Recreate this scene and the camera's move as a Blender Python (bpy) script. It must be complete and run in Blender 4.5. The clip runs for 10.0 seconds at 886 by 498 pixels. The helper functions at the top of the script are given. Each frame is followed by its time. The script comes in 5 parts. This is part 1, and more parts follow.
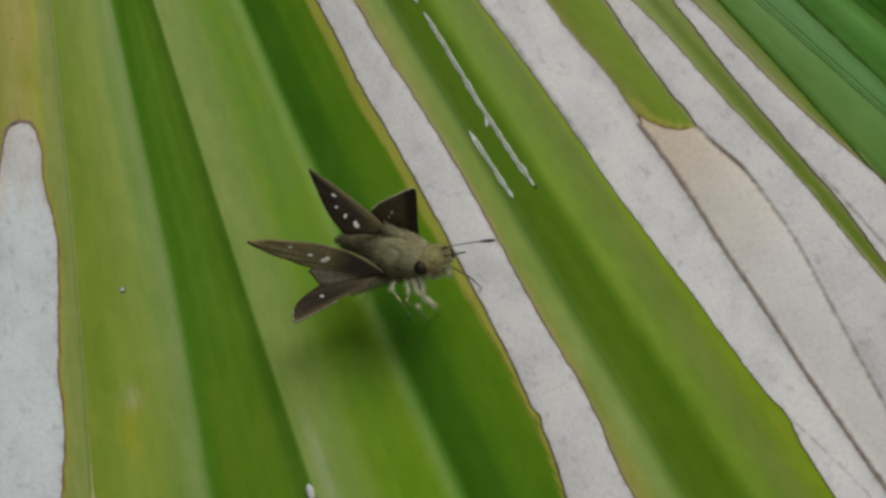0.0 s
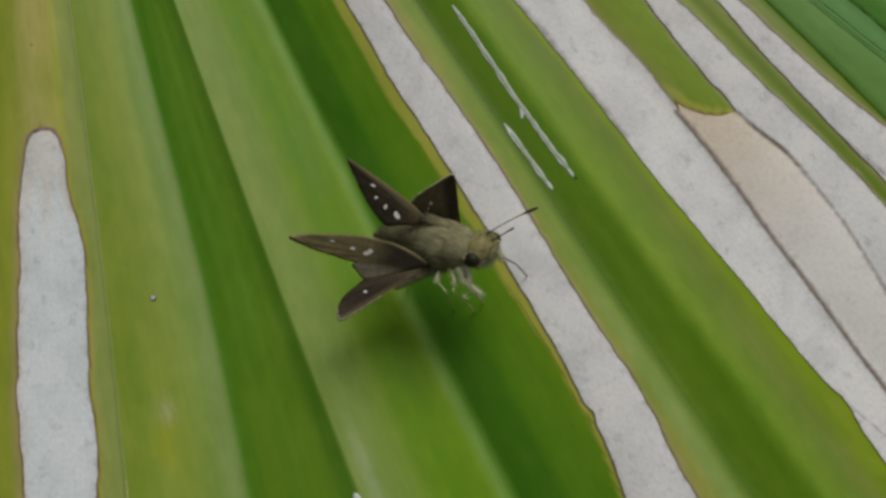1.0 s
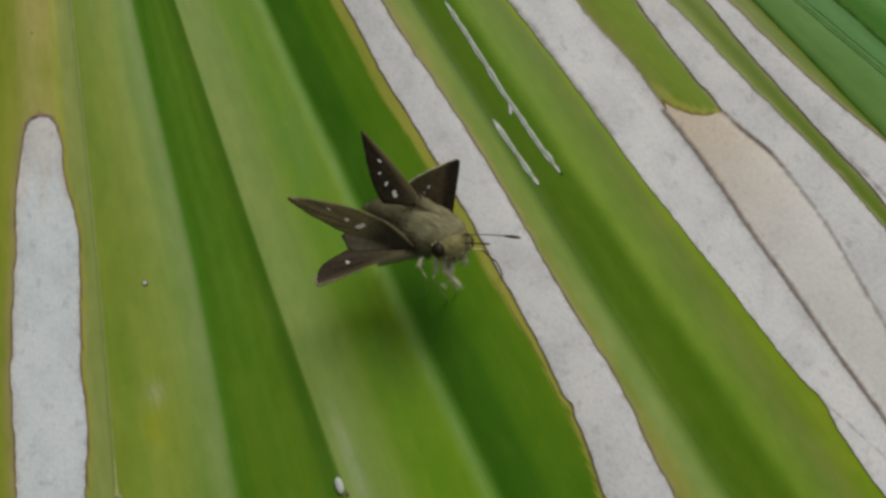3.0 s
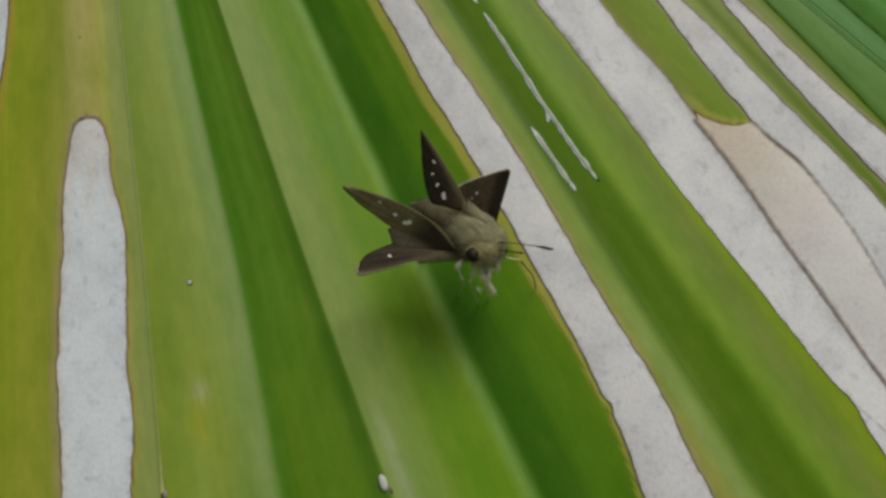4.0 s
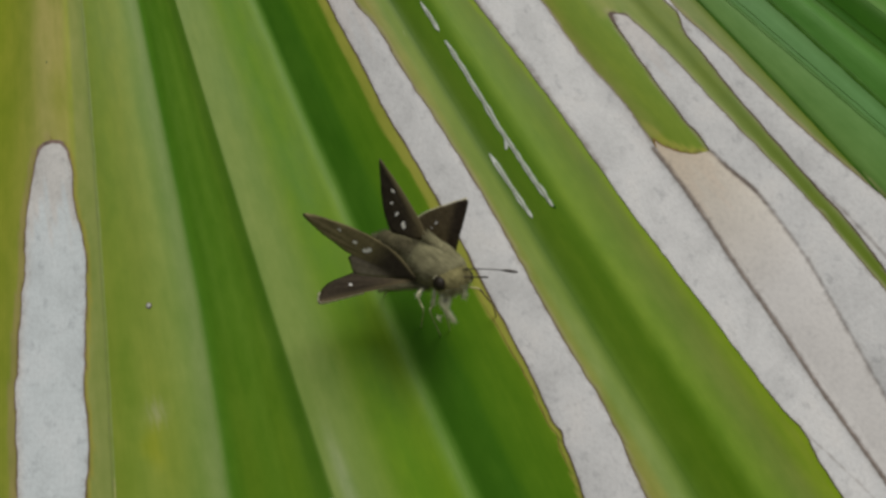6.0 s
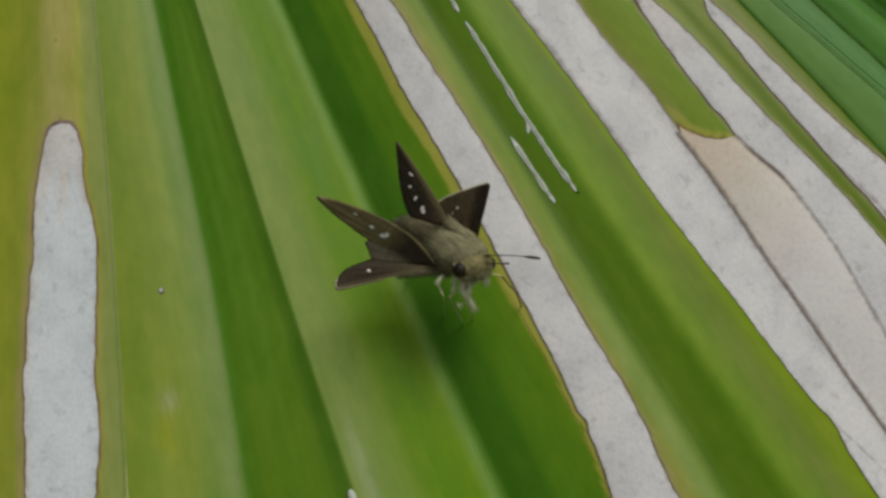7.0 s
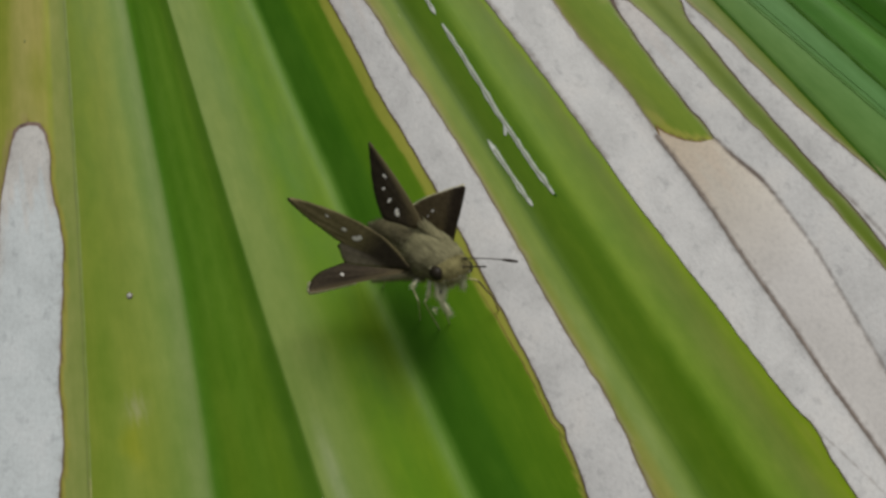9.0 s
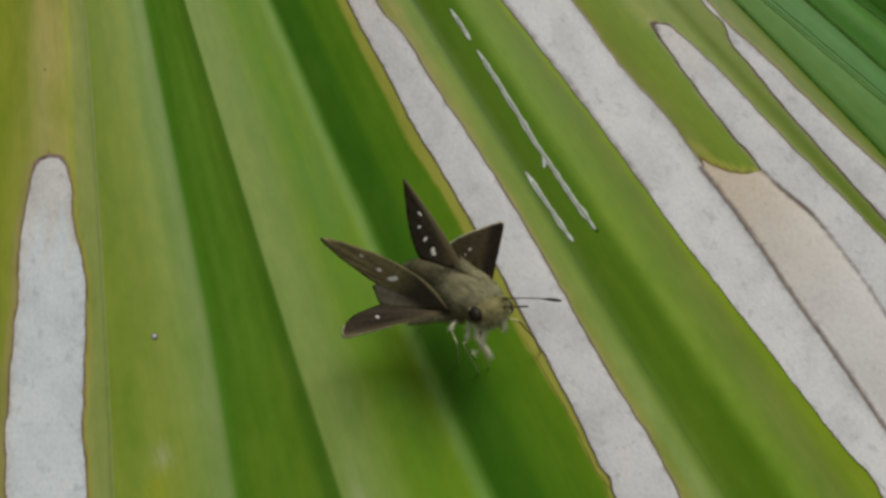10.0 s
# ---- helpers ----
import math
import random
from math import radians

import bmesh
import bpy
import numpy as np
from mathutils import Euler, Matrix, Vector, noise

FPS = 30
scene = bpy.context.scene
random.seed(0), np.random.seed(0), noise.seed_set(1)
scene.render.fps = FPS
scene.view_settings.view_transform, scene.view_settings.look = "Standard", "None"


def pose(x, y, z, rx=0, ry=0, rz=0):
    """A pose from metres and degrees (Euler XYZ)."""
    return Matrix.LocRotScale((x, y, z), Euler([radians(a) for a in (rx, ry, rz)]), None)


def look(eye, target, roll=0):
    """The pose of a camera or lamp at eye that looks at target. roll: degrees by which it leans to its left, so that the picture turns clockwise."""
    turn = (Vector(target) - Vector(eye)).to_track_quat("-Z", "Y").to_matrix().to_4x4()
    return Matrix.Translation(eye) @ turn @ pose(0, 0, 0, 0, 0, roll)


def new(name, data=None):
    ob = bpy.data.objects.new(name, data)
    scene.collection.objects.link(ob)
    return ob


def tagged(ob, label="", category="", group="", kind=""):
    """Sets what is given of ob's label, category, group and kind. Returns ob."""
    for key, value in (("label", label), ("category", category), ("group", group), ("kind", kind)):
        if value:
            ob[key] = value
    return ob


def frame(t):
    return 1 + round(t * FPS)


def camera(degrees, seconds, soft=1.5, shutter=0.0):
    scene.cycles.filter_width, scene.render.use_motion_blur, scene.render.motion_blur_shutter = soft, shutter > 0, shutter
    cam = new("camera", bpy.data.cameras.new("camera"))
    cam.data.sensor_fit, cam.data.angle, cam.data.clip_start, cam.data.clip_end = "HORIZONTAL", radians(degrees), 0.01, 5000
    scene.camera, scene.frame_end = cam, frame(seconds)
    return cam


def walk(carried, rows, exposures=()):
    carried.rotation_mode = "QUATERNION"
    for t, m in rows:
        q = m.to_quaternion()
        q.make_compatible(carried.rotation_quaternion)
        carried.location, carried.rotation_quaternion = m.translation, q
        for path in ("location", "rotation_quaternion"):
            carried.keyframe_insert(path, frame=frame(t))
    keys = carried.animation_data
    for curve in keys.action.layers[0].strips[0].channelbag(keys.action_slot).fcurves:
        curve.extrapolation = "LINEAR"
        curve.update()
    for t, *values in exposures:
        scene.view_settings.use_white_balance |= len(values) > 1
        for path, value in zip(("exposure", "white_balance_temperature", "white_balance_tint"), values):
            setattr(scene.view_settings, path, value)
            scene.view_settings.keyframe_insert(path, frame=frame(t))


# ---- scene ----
cam = camera(60, 10.0, soft=3.0)
CAMERA_ROWS = [
    (0.0, pose(-0.00142, -0.05871, 0.95131, 48.624, 0.351, -1.506)),
    (0.2, pose(-0.00158, -0.05867, 0.95041, 48.192, 0.750, -1.992)),
    (0.3, pose(-0.00257, -0.05851, 0.95043, 48.389, 0.912, -2.219)),
    (0.5, pose(-0.00679, -0.05844, 0.95131, 49.696, 0.716, -2.189)),
    (0.7, pose(-0.00608, -0.05868, 0.94971, 49.908, 0.822, -2.414)),
    (0.8, pose(-0.00765, -0.05860, 0.94885, 49.647, 1.274, -2.872)),
    (1.0, pose(-0.00625, -0.05845, 0.94775, 50.347, 1.498, -3.280)),
    (1.2, pose(-0.00177, -0.05704, 0.94857, 48.852, 1.536, -3.062)),
    (1.3, pose(0.00002, -0.05655, 0.94936, 48.602, 1.543, -2.988)),
    (1.5, pose(0.00343, -0.05669, 0.95005, 47.359, 1.481, -2.704)),
    (1.7, pose(0.00085, -0.05787, 0.94862, 48.040, 1.375, -2.667)),
    (1.8, pose(-0.00148, -0.05805, 0.94865, 49.002, 1.224, -2.582)),
    (2.0, pose(-0.00486, -0.05910, 0.94754, 49.953, 0.945, -2.386)),
    (2.2, pose(-0.00398, -0.05890, 0.94733, 49.037, 0.922, -2.340)),
    (2.3, pose(-0.00340, -0.05890, 0.94739, 48.817, 1.122, -2.564)),
    (2.5, pose(-0.00202, -0.05855, 0.94833, 49.323, 1.010, -2.564)),
    (2.7, pose(-0.00305, -0.05941, 0.94799, 49.763, 1.122, -2.287)),
    (3.8, pose(-0.00694, -0.06034, 0.95024, 50.628, 0.019, -2.210)),
    (4.0, pose(-0.00967, -0.06207, 0.94809, 51.553, -0.095, -2.481)),
    (4.2, pose(-0.01054, -0.06155, 0.94846, 50.788, -0.139, -2.234)),
    (4.3, pose(-0.01100, -0.06130, 0.94918, 51.191, -0.224, -2.187)),
    (4.5, pose(-0.00992, -0.06092, 0.95045, 51.991, -0.341, -2.189)),
    (4.7, pose(-0.00958, -0.06014, 0.95115, 51.799, -0.108, -2.303)),
    (4.8, pose(-0.00838, -0.06090, 0.95072, 51.302, 0.050, -2.374)),
    (5.0, pose(-0.00574, -0.06228, 0.95038, 50.985, -0.040, -2.217)),
    (5.2, pose(-0.00440, -0.06185, 0.95130, 51.101, 0.118, -1.886)),
    (6.3, pose(-0.00441, -0.06163, 0.94883, 52.048, -0.279, -1.779)),
    (6.5, pose(-0.00537, -0.06229, 0.94729, 51.265, -0.309, -1.883)),
    (6.7, pose(-0.00782, -0.06162, 0.94691, 50.433, -0.388, -1.751)),
    (6.8, pose(-0.00860, -0.06118, 0.94722, 50.693, -0.394, -1.837)),
    (7.0, pose(-0.00713, -0.06089, 0.94790, 51.936, -0.691, -1.925)),
    (7.2, pose(-0.00422, -0.05932, 0.94978, 52.406, -0.693, -2.051)),
    (7.3, pose(-0.00368, -0.05882, 0.95085, 52.851, -0.805, -2.026)),
    (7.5, pose(-0.00297, -0.05859, 0.95241, 53.252, -0.865, -2.041)),
    (7.7, pose(-0.00451, -0.05867, 0.95237, 54.644, -1.107, -1.802)),
    (7.8, pose(-0.00557, -0.05891, 0.95192, 54.911, -1.064, -1.751)),
    (8.0, pose(-0.00430, -0.06078, 0.94886, 53.615, -0.645, -1.781)),
    (8.2, pose(-0.00332, -0.06132, 0.94712, 51.676, -0.429, -1.825)),
    (8.3, pose(-0.00264, -0.06115, 0.94692, 51.418, -0.462, -1.812)),
    (8.5, pose(-0.00388, -0.06065, 0.94774, 52.178, -0.435, -2.026)),
    (8.7, pose(-0.00559, -0.05920, 0.94807, 53.010, -0.769, -2.161)),
    (8.8, pose(-0.00521, -0.05966, 0.94724, 52.798, -0.883, -2.209)),
    (9.0, pose(-0.00555, -0.06055, 0.94620, 53.061, -1.013, -2.514)),
    (9.2, pose(-0.00697, -0.06021, 0.94535, 53.644, -1.005, -2.597)),
    (9.3, pose(-0.00864, -0.05992, 0.94475, 53.545, -1.113, -2.417)),
    (9.5, pose(-0.00971, -0.06043, 0.94278, 53.108, -1.225, -2.170)),
    (9.7, pose(-0.01091, -0.05786, 0.94409, 51.933, -1.032, -1.966)),
    (9.8, pose(-0.01055, -0.05703, 0.94516, 52.367, -1.053, -2.003)),
    (10.0, pose(-0.00860, -0.05581, 0.94708, 53.153, -0.934, -2.247)),
]
walk(cam, CAMERA_ROWS, [(0.0, -0.02), (2.7, -0.02), (3.8, 0.01), (4.5, 0.035), (5.2, 0.045), (6.3, -0.02), (9.5, -0.02), (10.0, 0.03)])

# ---- light: an overcast sky, brightest towards the top of the leaf ----
world = bpy.data.worlds.new("overcast_sky")
scene.world = world
world.use_nodes = True
wn, wl = world.node_tree.nodes, world.node_tree.links
wn.clear()
sky = wn.new("ShaderNodeTexSky")
sky.sky_type, sky.sun_disc = "NISHITA", False
SUN_FROM = Vector((0.26, 0.06, 0.97)).normalized()
sky.sun_elevation = math.asin(SUN_FROM.z)
sky.sun_rotation = math.atan2(SUN_FROM.x, SUN_FROM.y)
sky.dust_density, sky.air_density, sky.ozone_density = 3.0, 1.0, 1.0
back = wn.new("ShaderNodeBackground")
back.inputs["Strength"].default_value = 0.039
wout = wn.new("ShaderNodeOutputWorld")
haze = wn.new("ShaderNodeHueSaturation")      # thin cloud greys the blue
haze.inputs["Saturation"].default_value = 0.25
wl.new(sky.outputs["Color"], haze.inputs["Color"])
wl.new(haze.outputs["Color"], back.inputs["Color"])
wl.new(back.outputs["Background"], wout.inputs["Surface"])
sun_data = bpy.data.lights.new("sun", "SUN")
sun_data.energy, sun_data.angle, sun_data.color = 2.39, radians(35), (1.0, 0.96, 0.89)
sun = new("sun", sun_data)
sun.matrix_world = look(SUN_FROM * 5 + Vector((0, 0, 0.9)), (0, 0, 0.9))

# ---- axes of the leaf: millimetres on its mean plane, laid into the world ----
TILT, LIFT, MM = 38.0, 0.9, 0.001
LEAF = Matrix.Translation((0, 0, LIFT)) @ pose(0, 0, 0, TILT)
HUB = (-63.53, 137.32)          # where the folds of the fan run together, mm
R_NEAR, R_FAR = 62.0, 226.0     # stretch of the blade along its folds, mm


# ---- materials ----
def material(name):
    m = bpy.data.materials.new(name)
    m.use_nodes = True
    nt = m.node_tree
    return m, nt.nodes, nt.links, nt.nodes["Principled BSDF"]


def ramp(nodes, stops):
    n = nodes.new("ShaderNodeValToRGB")
    el = n.color_ramp.elements
    while len(el) < len(stops):
        el.new(0.5)
    for e, (p, c) in zip(el, stops):
        e.position, e.color = p, (*c, 1.0)
    return n


def mapped_noise(nodes, links, scale, detail=4.0, rough=0.55, stretch=(1, 1, 1), coord="UV"):
    tc, mp, nz = nodes.new("ShaderNodeTexCoord"), nodes.new("ShaderNodeMapping"), nodes.new("ShaderNodeTexNoise")
    mp.inputs["Scale"].default_value = stretch
    nz.inputs["Scale"].default_value, nz.inputs["Detail"].default_value, nz.inputs["Roughness"].default_value = scale, detail, rough
    links.new(tc.outputs[coord], mp.inputs["Vector"])
    links.new(mp.outputs["Vector"], nz.inputs["Vector"])
    return nz


def mix_colour(nodes, links, a, b, fac, mode="MIX"):
    n = nodes.new("ShaderNodeMix")
    n.data_type, n.blend_type = "RGBA", mode
    for k, v in ((6, a), (7, b), (0, fac)):
        if isinstance(v, (int, float)):
            n.inputs[k].default_value = v
        elif isinstance(v, tuple):
            n.inputs[k].default_value = (*v, 1.0)
        else:
            links.new(v, n.inputs[k])
    return n.outputs[2]


def attribute(nodes, name):
    n = nodes.new("ShaderNodeAttribute")
    n.attribute_name = name
    return n.outputs["Fac"]


def bump(nodes, links, bsdf, height, strength, distance):
    b = nodes.new("ShaderNodeBump")
    b.inputs["Strength"].default_value, b.inputs["Distance"].default_value = strength, distance
    links.new(height, b.inputs["Height"])
    links.new(b.outputs["Normal"], bsdf.inputs["Normal"])


def leaf_material():
    """Living blade. Vertex colour gives the broad tints, pleat light and shade painted in; noise adds soft streaks
    along it. UV in mm: across, along.
    """
    m, n, l, b = material("palm_blade")
    pig = n.new("ShaderNodeAttribute")
    pig.attribute_name = "pigment_and_shade"
    broad = mapped_noise(n, l, 1.0, 3, 0.5, (0.55, 0.022, 1))
    streak = mapped_noise(n, l, 1.0, 3, 0.55, (1.7, 0.012, 1))
    blotch = mapped_noise(n, l, 1.0, 4, 0.55, (0.30, 0.11, 1))
    patchy = mapped_noise(n, l, 1.0, 3, 0.6, (0.95, 0.38, 1))
    fine = mapped_noise(n, l, 1.0, 2, 0.6, (7.0, 0.25, 1))
    base = pig.outputs["Color"]
    for src, lo, hi in ((broad, (0.93, 0.96, 0.92), (1.07, 1.04, 1.08)), (streak, (0.96, 0.975, 0.96), (1.04, 1.025, 1.04)), (blotch, (0.87, 0.93, 0.80), (1.13, 1.07, 1.18)), (patchy, (0.92, 0.95, 0.9), (1.08, 1.05, 1.12))):
        r = ramp(n, [(0.3, lo), (0.7, hi)])
        l.new(src.outputs["Fac"], r.inputs["Fac"])
        base = mix_colour(n, l, base, r.outputs["Color"], 1.0, "MULTIPLY")
    base = mix_colour(n, l, base, (0.115, 0.075, 0.04), attribute(n, "brown"))
    l.new(base, b.inputs["Base Color"])
    rough = ramp(n, [(0.3, (0.42, 0.42, 0.42)), (0.7, (0.56, 0.56, 0.56))])
    l.new(blotch.outputs["Fac"], rough.inputs["Fac"])
    l.new(rough.outputs["Color"], b.inputs["Roughness"])
    b.inputs["Specular IOR Level"].default_value = 0.12
    bump(n, l, b, fine.outputs["Fac"], 0.12, 0.00010)
    return m


def paper_material(name, base, warm, fade=None, mottle=1.0):
    """Dead, bleached tissue: papery, mottled grey, with short fibres along the blade."""
    m, n, l, b = material(name)
    cloud = mapped_noise(n, l, 1.0, 5, 0.6, (0.22, 0.15, 1))
    grain = mapped_noise(n, l, 1.0, 4, 0.65, (3.2, 2.0, 1))
    r1 = ramp(n, [(0.3, tuple((1 - 0.18 * mottle) * c for c in base)), (0.52, base), (0.72, warm)])
    l.new(cloud.outputs["Fac"], r1.inputs["Fac"])
    r2 = ramp(n, [(0.30, (0.90, 0.90, 0.90)), (0.5, (1.0, 1.0, 1.0)), (0.72, (1.06, 1.06, 1.06))])
    l.new(grain.outputs["Fac"], r2.inputs["Fac"])
    col = mix_colour(n, l, r1.outputs["Color"], r2.outputs["Color"], 1.0, "MULTIPLY")
    mark = mapped_noise(n, l, 1.0, 5, 0.65, (0.7, 0.5, 1))
    r3 = ramp(n, [(0.57, (1.0, 1.0, 1.0)), (0.64, (0.86, 0.865, 0.87)), (0.74, (0.76, 0.76, 0.77))])
    l.new(mark.outputs["Fac"], r3.inputs["Fac"])
    col = mix_colour(n, l, col, r3.outputs["Color"], mottle, "MULTIPLY")
    if fade:        # tan near the living tip, bleaching away from it
        tc, sep, rg = n.new("ShaderNodeTexCoord"), n.new("ShaderNodeSeparateXYZ"), n.new("ShaderNodeMapRange")
        l.new(tc.outputs["UV"], sep.inputs["Vector"])
        l.new(sep.outputs["Y"], rg.inputs["Value"])
        rg.inputs["From Min"].default_value, rg.inputs["From Max"].default_value = fade
        col = mix_colour(n, l, col, mix_colour(n, l, col, (1.08, 1.19, 1.48), 1.0, "MULTIPLY"), rg.outputs["Result"])
    col = mix_colour(n, l, col, mix_colour(n, l, col, (1.0, 0.90, 0.84), 1.0, "MULTIPLY"), attribute(n, "blush"))
    # smudges: the stain layer, broken up by noise
    rag, add, st = mapped_noise(n, l, 1.0, 5, 0.7, (1.5, 0.9, 1)), n.new("ShaderNodeMath"), n.new("ShaderNodeMapRange")
    add.operation = "MULTIPLY_ADD"
    l.new(rag.outputs["Fac"], add.inputs[0])
    add.inputs[1].default_value = 1.1
    l.new(attribute(n, "stain"), add.inputs[2])
    l.new(add.outputs[0], st.inputs["Value"])
    st.inputs["From Min"].default_value, st.inputs["From Max"].default_value = 0.74, 1.45
    l.new(mix_colour(n, l, col, (0.165, 0.135, 0.115), st.outputs["Result"]), b.inputs["Base Color"])
    b.inputs["Roughness"].default_value = 0.8
    b.inputs["Specular IOR Level"].default_value = 0.25
    bump(n, l, b, grain.outputs["Fac"], 0.5 * mottle, 0.0001)
    return m


def plain_material(name, colour, rough=0.6, spread=0.25, scale=900.0, spec=0.4, relief=0.3):
    m, n, l, b = material(name)
    nz = mapped_noise(n, l, scale, 4, 0.6, coord="Object")
    lo, hi = tuple(c * (1 - spread) for c in colour), tuple(min(1, c * (1 + spread)) for c in colour)
    r = ramp(n, [(0.3, lo), (0.7, hi)])
    l.new(nz.outputs["Fac"], r.inputs["Fac"])
    l.new(r.outputs["Color"], b.inputs["Base Color"])
    b.inputs["Roughness"].default_value = rough
    b.inputs["Specular IOR Level"].default_value = spec
    if relief:
        bump(n, l, b, nz.outputs["Fac"], relief, 0.00005)
    return m


BLADE = leaf_material()
PAPER = paper_material("bleached_tissue", (0.59, 0.595, 0.594), (0.635, 0.628, 0.615))
PAPER_COOL = paper_material("bleached_tissue_cool", (0.585, 0.635, 0.65), (0.635, 0.675, 0.69))
PAPER_TAN = paper_material("tan_tissue", (0.645, 0.57, 0.445), (0.67, 0.595, 0.465), (150.0, 170.0), 0.4)
RIM = plain_material("brown_rim", (0.150, 0.112, 0.092), 0.8, 0.45, 900.0, 0.1)
RIM_PURPLE = plain_material("purple_brown_rim", (0.215, 0.155, 0.130), 0.8, 0.45, 900.0, 0.1)
RIM_TIP = plain_material("tip_rim", (0.27, 0.17, 0.07), 0.8, 0.3, 900.0, 0.1)
CREASE_PALE = plain_material("crease_pale_yellow", (0.33, 0.35, 0.12), 0.7, 0.2)
DARK_SPLIT = plain_material("dark_split", (0.045, 0.05, 0.02), 0.9, 0.2, 900.0, 0.1)
RIM_OLIVE = plain_material("olive_rim", (0.095, 0.085, 0.03), 0.7, 0.3)
RIM_GREY = plain_material("grey_seam", (0.27, 0.22, 0.185), 0.8, 0.3)
RIM_PALE = plain_material("grey_core", (0.27, 0.32, 0.23), 0.7, 0.2)
CREASE = plain_material("crease_green", (0.165, 0.205, 0.060), 0.6, 0.15)
# two greens, each lighter than the crease green it lies beside
PALE_LINE = plain_material("pale_line", (0.215, 0.28, 0.085), 0.6, 0.15)
PALE_LINE_DEEP = plain_material("pale_green_line", (0.085, 0.200, 0.040), 0.8, 0.15, 900.0, 0.06)
CREASE_DEEP = plain_material("crease_deep_green", (0.038, 0.110, 0.008), 0.8, 0.25, 900.0, 0.06)
OCHRE = plain_material("ochre_margin", (0.20, 0.155, 0.022), 0.6, 0.25)
EGG = plain_material("grey_white_shell", (0.44, 0.47, 0.43), 0.6, 0.2)
SILVER = plain_material("silvery_skin", (0.55, 0.59, 0.55), 0.5, 0.15)


# ---- bare soil far below the leaf ----
def build_ground():
    m, n, l, b = material("soil")
    nz = mapped_noise(n, l, 3.0, 8, 0.65, coord="Object")
    r = ramp(n, [(0.3, (0.045, 0.035, 0.022)), (0.55, (0.09, 0.07, 0.045)), (0.75, (0.05, 0.075, 0.02))])
    l.new(nz.outputs["Fac"], r.inputs["Fac"])
    l.new(r.outputs["Color"], b.inputs["Base Color"])
    b.inputs["Roughness"].default_value = 0.95
    bump(n, l, b, nz.outputs["Fac"], 0.5, 0.02)
    bm = bmesh.new()
    bmesh.ops.create_grid(bm, x_segments=60, y_segments=60, size=60.0)
    for v in bm.verts:
        v.co.z = 0.04 * noise.noise(v.co * 0.35) - 0.05
    me = bpy.data.meshes.new("ground")
    bm.to_mesh(me)
    bm.free()
    me.materials.append(m)
    tagged(new("ground", me), "brown soil with sparse green under the leaf", "ground", kind="structure")


build_ground()


# ---- leaf surface ----
# Fold lines of the fan: angle at 140 mm (degrees from straight down), change per mm, height there (mm).
FOLDS = [(-9.0, 0, -1.0), (-4.0, 0, 0.6), (1.2, -0.02, -0.9), (5.9, -0.03, 0.2), (10.85, -0.020, 0.7), (14.3, -0.003, -1.3),
         (17.0, 0.013, 0.7), (21.25, 0.013, -1.8), (24.75, 0.010, 0.8), (26.65, 0.004, 0.9), (27.75, 0.006, -0.3), (29.7, 0.0, 0.75),
         (34.15, -0.02, -0.6), (36.1, -0.02, 0.2), (38.2, -0.018, -0.1), (40.55, -0.026, -0.45), (41.5, 0.006, -0.15), (42.92, -0.014, -0.45),
         (43.7, -0.005, 0.1), (44.35, 0.004, -0.5), (45.7, -0.005, 0.6), (47.2, 0.01, -0.6), (49.4, 0.02, 0.5), (51.5, 0.03, -0.7), (54.0, 0.03, 0.8), (57.0, 0.03, -0.8), (61.0, 0.03, 0.8)]

BENDS = {5: -0.013, 6: 0.003}         # outer reach of a fold that turns aside, degrees a mm


def fold_angle(k, r):
    a, slope, _ = FOLDS[k]
    return a + slope * (r - 140.0) + BENDS.get(k, 0.0) * np.maximum(r - 145.0, 0)


def zigzag(theta, r):
    h = np.full(theta.shape, FOLDS[0][2], float)
    for k in range(len(FOLDS) - 1):
        a, b = fold_angle(k, r), fold_angle(k + 1, r)
        s = np.clip((theta - a) / (b - a), 0, 1)
        bulge = 0.16 * np.sin(np.pi * s) * (b - a) / 3.5
        h = np.where(theta >= a, FOLDS[k][2] + (FOLDS[k + 1][2] - FOLDS[k][2]) * s + bulge, h)
    return h


def surface(theta, r):
    """Height in mm of the blade's upper side over its mean plane; folds are rounded but for one sharp ridge."""
    theta, r = np.broadcast_arrays(np.asarray(theta, float), np.asarray(r, float))
    sharp = np.exp(-((theta - fold_angle(6, r)) / 0.6) ** 2)
    d = 0.30 * (1 - sharp) + 0.02
    h = sum(w * zigzag(theta + k * d, r) for k, w in ((-1, 0.15), (-0.5, 0.22), (0, 0.26), (0.5, 0.22), (1, 0.15)))
    sag = 0.35 * np.sin(r * 0.045 + theta * 0.3)
    return h * r / 140.0 + sag


def place(theta, r, lift=0.0):
    """Points in the leaf's own axes, in metres."""
    a = np.radians(theta)
    x, y, z = HUB[0] + r * np.sin(a), HUB[1] - r * np.cos(a), surface(theta, r) + lift
    return np.stack([x, y, z], -1) * MM


